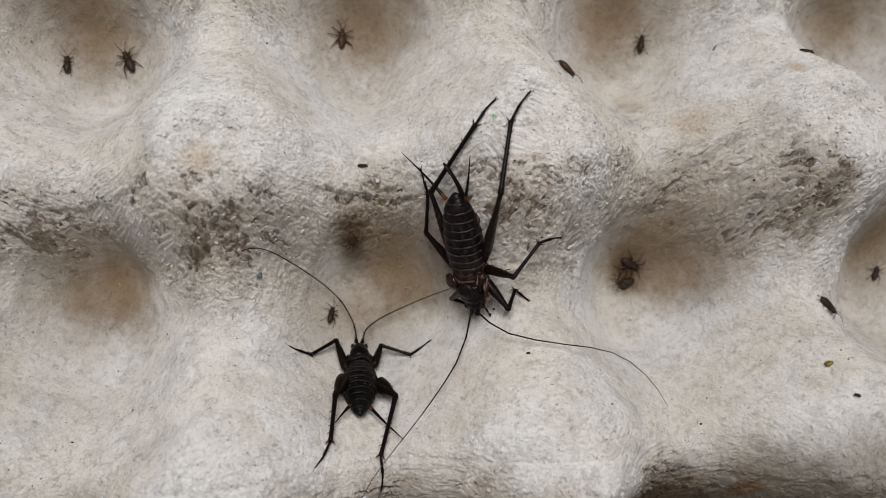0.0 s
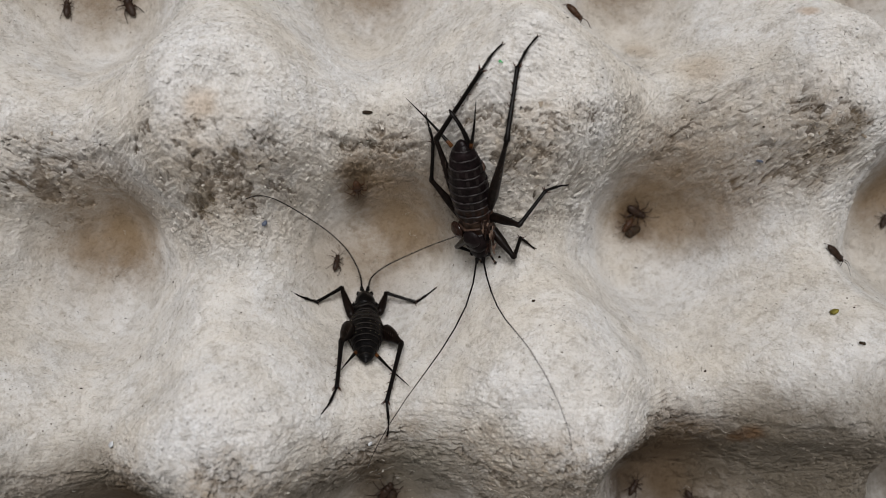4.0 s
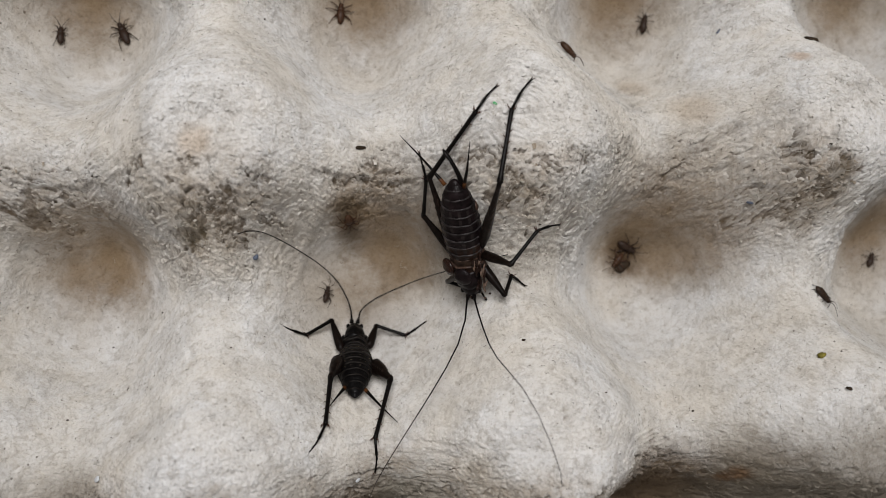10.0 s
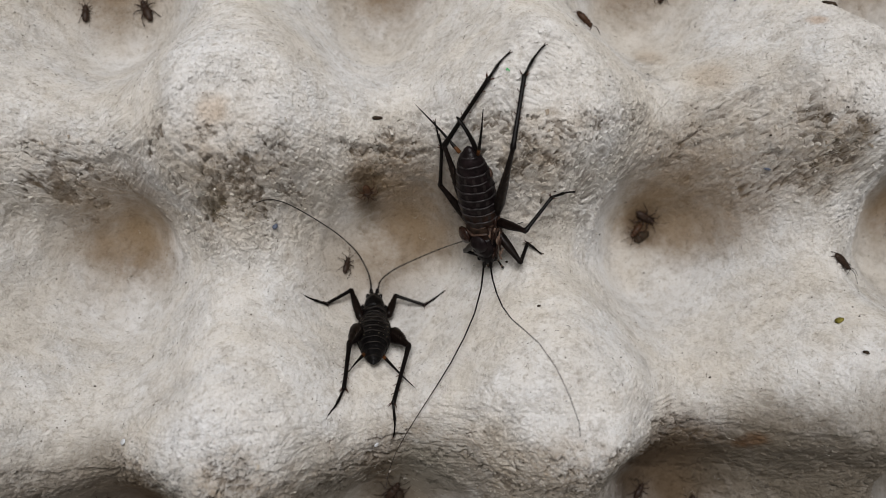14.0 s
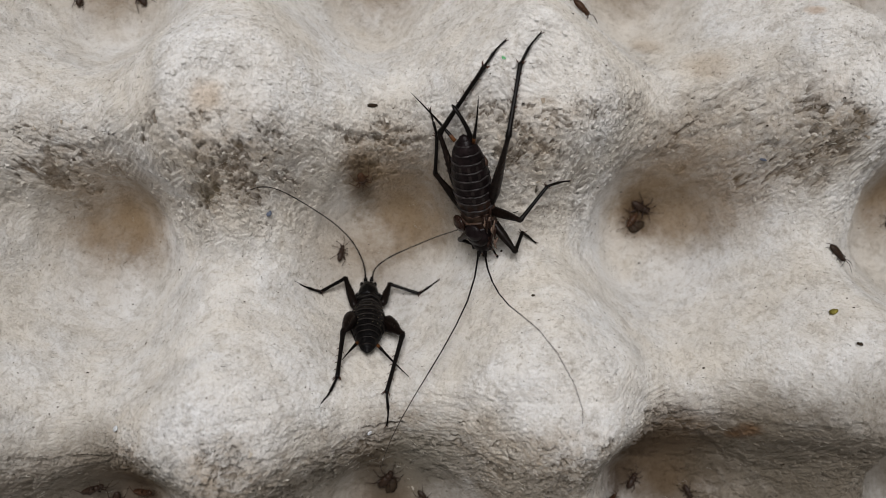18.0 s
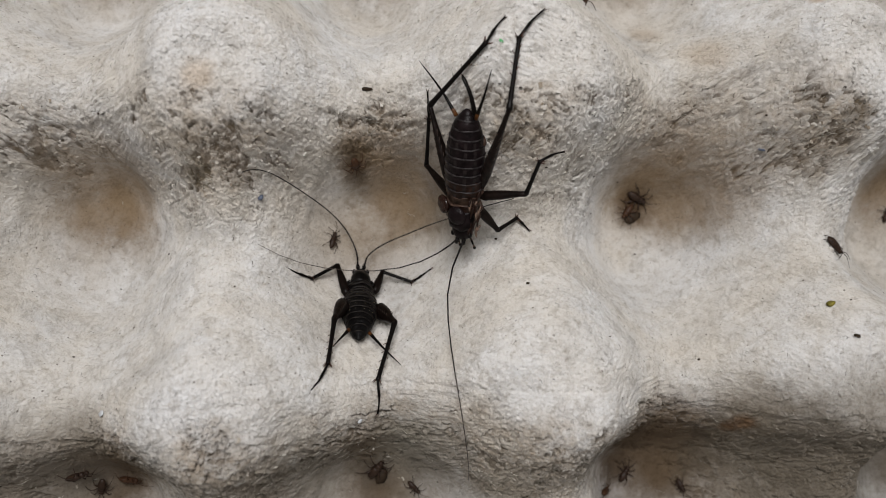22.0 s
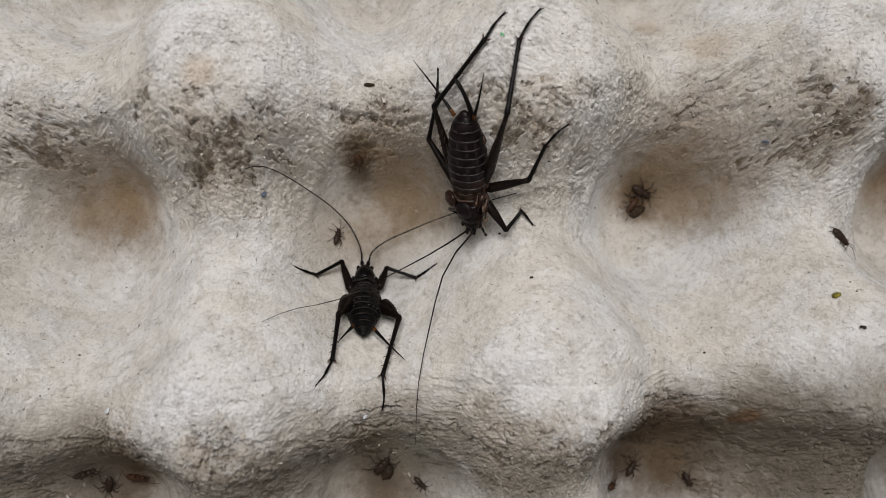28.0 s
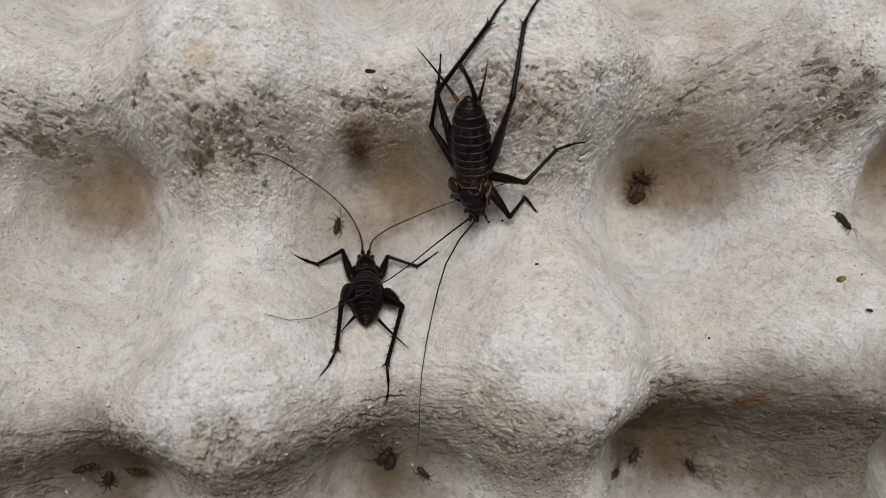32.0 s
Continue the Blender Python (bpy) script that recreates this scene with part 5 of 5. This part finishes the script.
def slope_frame(x, y, yaw, lift):
    """Pose on the tray at x, y (mm), turned by yaw about the slope's normal."""
    e = 0.001
    px, py = x * 0.001, y * 0.001
    z = float(tray_shape(np.array([px]), np.array([py]))[0])
    gx = float(tray_shape(np.array([px + e]), np.array([py]))[0] - tray_shape(np.array([px - e]), np.array([py]))[0]) / (2 * e)
    gy = float(tray_shape(np.array([px]), np.array([py + e]))[0] - tray_shape(np.array([px]), np.array([py - e]))[0]) / (2 * e)
    n = Vector((-gx, -gy, 1)).normalized()
    d = Vector((math.cos(radians(yaw)), math.sin(radians(yaw)), 0))
    d = (d - n * d.dot(n)).normalized()
    m = Matrix((d, n.cross(d), n)).transposed().to_4x4()
    m.translation = Vector((px, py, max(z, height_at(px, py)))) + n * lift * 0.001
    return m


def nymph(x, y, yaw, long_mm, rust, label, legs=1.0):
    rng = random.Random(int(x * 13 + y * 7))
    mat = m_nymph_red if rust else m_nymph
    top = new("nymph")
    top.matrix_world = slope_frame(x, y, yaw, 0.75)
    tagged(top, label, "young cricket", "young crickets in the cups")
    s = long_mm / 4.0
    bm = bmesh.new()
    body_loft(bm, [(-1.9 * s, 0.15 * s, 0.12 * s, 0), (-1.5 * s, 0.5 * s, 0.42 * s, 0), (-0.6 * s, 0.72 * s, 0.6 * s, 0.05), (0.3 * s, 0.66 * s, 0.55 * s, 0.05), (0.5 * s, 0.5 * s, 0.45 * s, 0.02)], 12)
    part("abdomen", bm, mat, top)
    bm = bmesh.new()
    body_loft(bm, [(0.35 * s, 0.5 * s, 0.42 * s, 0.02), (0.6 * s, 0.6 * s, 0.5 * s, 0.05), (1.0 * s, 0.55 * s, 0.48 * s, 0.05), (1.2 * s, 0.4 * s, 0.35 * s, 0)], 12)
    part("pronotum", bm, mat, top)
    bm = bmesh.new()
    ball(bm, (1.45 * s, 0, -0.02 * s), (0.42 * s, 0.46 * s, 0.42 * s))
    part("head", bm, mat, top)
    for side in (1, -1):
        bm = bmesh.new()
        a = rng.uniform(0.2, 0.9)
        limb(bm, spline([(1.7 * s, 0.15 * side * s, 0.2 * s), (2.6 * s, (0.3 + a * 0.5) * side * s, 0.5 * s), (4.0 * s, (0.4 + a * 1.6) * side * s, 0.1 * s)], 10), [0.07 * s - 0.005 * k * s for k in range(10)], 5)
        part("antenna", bm, mat, top)
        for nm, x0, kx, ky, fx, fy in (("front_leg", 0.9, 1.5, 1.2, 2.1, 1.9), ("middle_leg", 0.4, 0.5, 1.5, 0.6, 2.4), ("hind_leg", 0.0, -1.0, 1.3, -2.3, 1.9)):
            g = legs * rng.uniform(0.8, 1.15)
            bm = bmesh.new()
            limb(bm, [(x0 * s, 0.4 * side * s, -0.1 * s), ((x0 + kx) / 2 * s, (0.4 + ky * g) / 2 * side * s, 0.3 * s), (kx * s, ky * g * side * s, 0.45 * s), ((kx + fx) / 2 * s, (ky + fy) / 2 * g * side * s, 0.0), (fx * s, fy * g * side * s, -0.62 * s)], [0.12 * s, (0.20 if nm == "hind_leg" else 0.12) * s, 0.08 * s, 0.055 * s, 0.035 * s], 6)
            part(nm, bm, mat, top)
    return top


DARK = "small dark brown young cricket resting in a tray cup"
nymph(-53.7, 49.7, 85, 3.6, False, DARK, 0.6)
nymph(-42.4, 50.1, 113, 4.6, False, DARK)
nymph(-3.7, 13.3, -69, 4.2, True, "rusty young cricket with spread legs under a rib")
nymph(-8.3, 1.0, 55, 3.4, False, DARK)
nymph(35.2, 40.8, -47, 4.0, True, "rusty brown young cricket on the edge of a post", 0.5)
nymph(48.9, 8.0, -43, 4.6, False, "dark young cricket among brown litter in a cup", 1.2)
nymph(47.2, 5.2, -130, 3.4, True, "rusty young cricket among brown litter in a cup", 1.1)
nymph(74.7, -3.8, -38, 4.0, False, "dark slim young cricket on the slope of a post", 0.4)
nymph(98.2, 3.1, 68, 3.2, False, DARK)
nymph(-3.4, 53.5, 87, 4.2, True, "rusty young cricket with spread legs in a cup", 1.2)
nymph(55.3, 50.3, 69, 3.8, False, DARK)
nymph(-50.8, -36.7, 20, 4.2, False, DARK)
nymph(-49.0, -40.3, -96, 4.0, False, DARK)
nymph(-43.6, -38.8, 34, 4.2, True, "rusty brown young cricket on the wall of a cup", 0.6)
nymph(-1.4, -39.7, 66, 4.8, False, DARK, 1.1)
nymph(5.7, -43.3, -50, 3.2, False, DARK)
nymph(44.2, -43.4, 55, 3.5, False, DARK)
nymph(54.9, -45.7, -57, 3.0, False, DARK)
nymph(38.7, -45.4, 5, 3.4, True, "rusty brown young cricket on the wall of a cup", 0.5)


def crumb(name, x, y, size, mat, label, category, seed, yaw=0.0, lift=0.15):
    """A small irregular bit lying on the tray; size in mm along, across and up."""
    rng = random.Random(seed)
    bm = bmesh.new()
    bmesh.ops.create_icosphere(bm, subdivisions=2, radius=1.0)
    for v in bm.verts:
        v.co *= 1 + rng.uniform(-0.22, 0.18)
        v.co = Vector((v.co.x * size[0] / 2, v.co.y * size[1] / 2, v.co.z * size[2] / 2))
    ob = part(name, bm, mat, None)
    ob.matrix_world = slope_frame(x, y, yaw, lift)
    return tagged(ob, label, category)


m_dung = plain("dark_dropping", (0.035, 0.022, 0.012), 0.7, 0.4, 1500.0, 0.5)
m_green = plain("green_glint", (0.10, 0.42, 0.16), 0.3, 0.3, 1500.0, 0.2)
m_yellow = plain("olive_bit", (0.20, 0.17, 0.03), 0.6, 0.5, 1500.0, 0.4)
m_blue = plain("slate_blue_bit", (0.12, 0.14, 0.19), 0.6, 0.4, 1500.0, 0.4)
m_flake = plain("pale_flake", (0.78, 0.80, 0.83), 0.35, 0.1, 1500.0, 0.2)
crumb("dropping", -1.4, 23.4, (2.2, 0.7, 0.6), m_dung, "dark brown dropping on the crest of a rib", "dropping", 1, 4)
crumb("dropping", 67.7, -17.6, (1.0, 0.6, 0.4), m_dung, "small brown dropping on a post", "dropping", 2, -40)
crumb("dropping", 22.0, -8.4, (0.6, 0.35, 0.4), m_dung, "tiny black dropping on a pale slope", "dropping", 3, -20)
crumb("green_fleck", 17.4, 25.6, (0.7, 0.45, 0.15), m_green, "tiny shiny green fleck on a post top", "fleck", 4, -40)
crumb("yellow_crumb", 67.7, -13.0, (1.35, 1.15, 0.6), m_yellow, "olive yellow crumb stuck to a post", "crumb", 5)
crumb("blue_fleck", 61.9, 12.2, (1.2, 0.6, 0.3), m_blue, "slate blue fibre fleck pressed in the pulp", "fleck", 6, 30)
crumb("blue_fleck", 63.2, 44.0, (1.1, 0.5, 0.3), m_blue, "slate blue fibre fleck pressed in the pulp", "fleck", 7, 35)
crumb("pale_flake", -41.7, -25.4, (1.6, 0.9, 0.25), m_flake, "thin pale shiny flake on a rib", "flake", 8, 15)
crumb("pale_flake", -3.9, -28.6, (0.9, 0.8, 0.25), m_flake, "thin pale shiny flake on a rib", "flake", 9)
crumb("pebble", -18.4, 6.6, (1.1, 0.8, 0.7), m_blue, "blue-grey crumb in the torn pulp", "crumb", 10, 20)
crumb("dropping", 72.7, 38.0, (2.6, 1.2, 0.8), m_dung, "bristly dark dropping behind a post", "dropping", 11, -15)
crumb("dropping", 48.3, 4.0, (3.2, 2.2, 1.0), m_dung, "clump of brown litter in a cup", "dropping", 12, 40)
crumb("dropping", -0.4, -41.6, (3.2, 2.0, 1.0), m_dung, "clump of brown litter in a cup", "dropping", 13, 70)

# fine dark specks strewn over the tray
rng = np.random.RandomState(4)
n = 260
sx, sy = rng.uniform(-0.085, 0.1, n), rng.uniform(-0.06, 0.06, n)
sz = tray_height(sx, sy)
bm = bmesh.new()
for k in range(n):
    r = 0.06 + 0.16 * rng.rand() ** 4
    ball(bm, (sx[k] * 1000, sy[k] * 1000, sz[k] * 1000 + r * 0.2), (r * rng.uniform(0.8, 2.0), r * rng.uniform(0.6, 1.1), r * 0.6), 0, 1)
specks = part("specks", bm, m_dung, None)
tagged(specks, "fine dark specks of dirt strewn over the pulp", "dirt", kind="stuff")


motions()
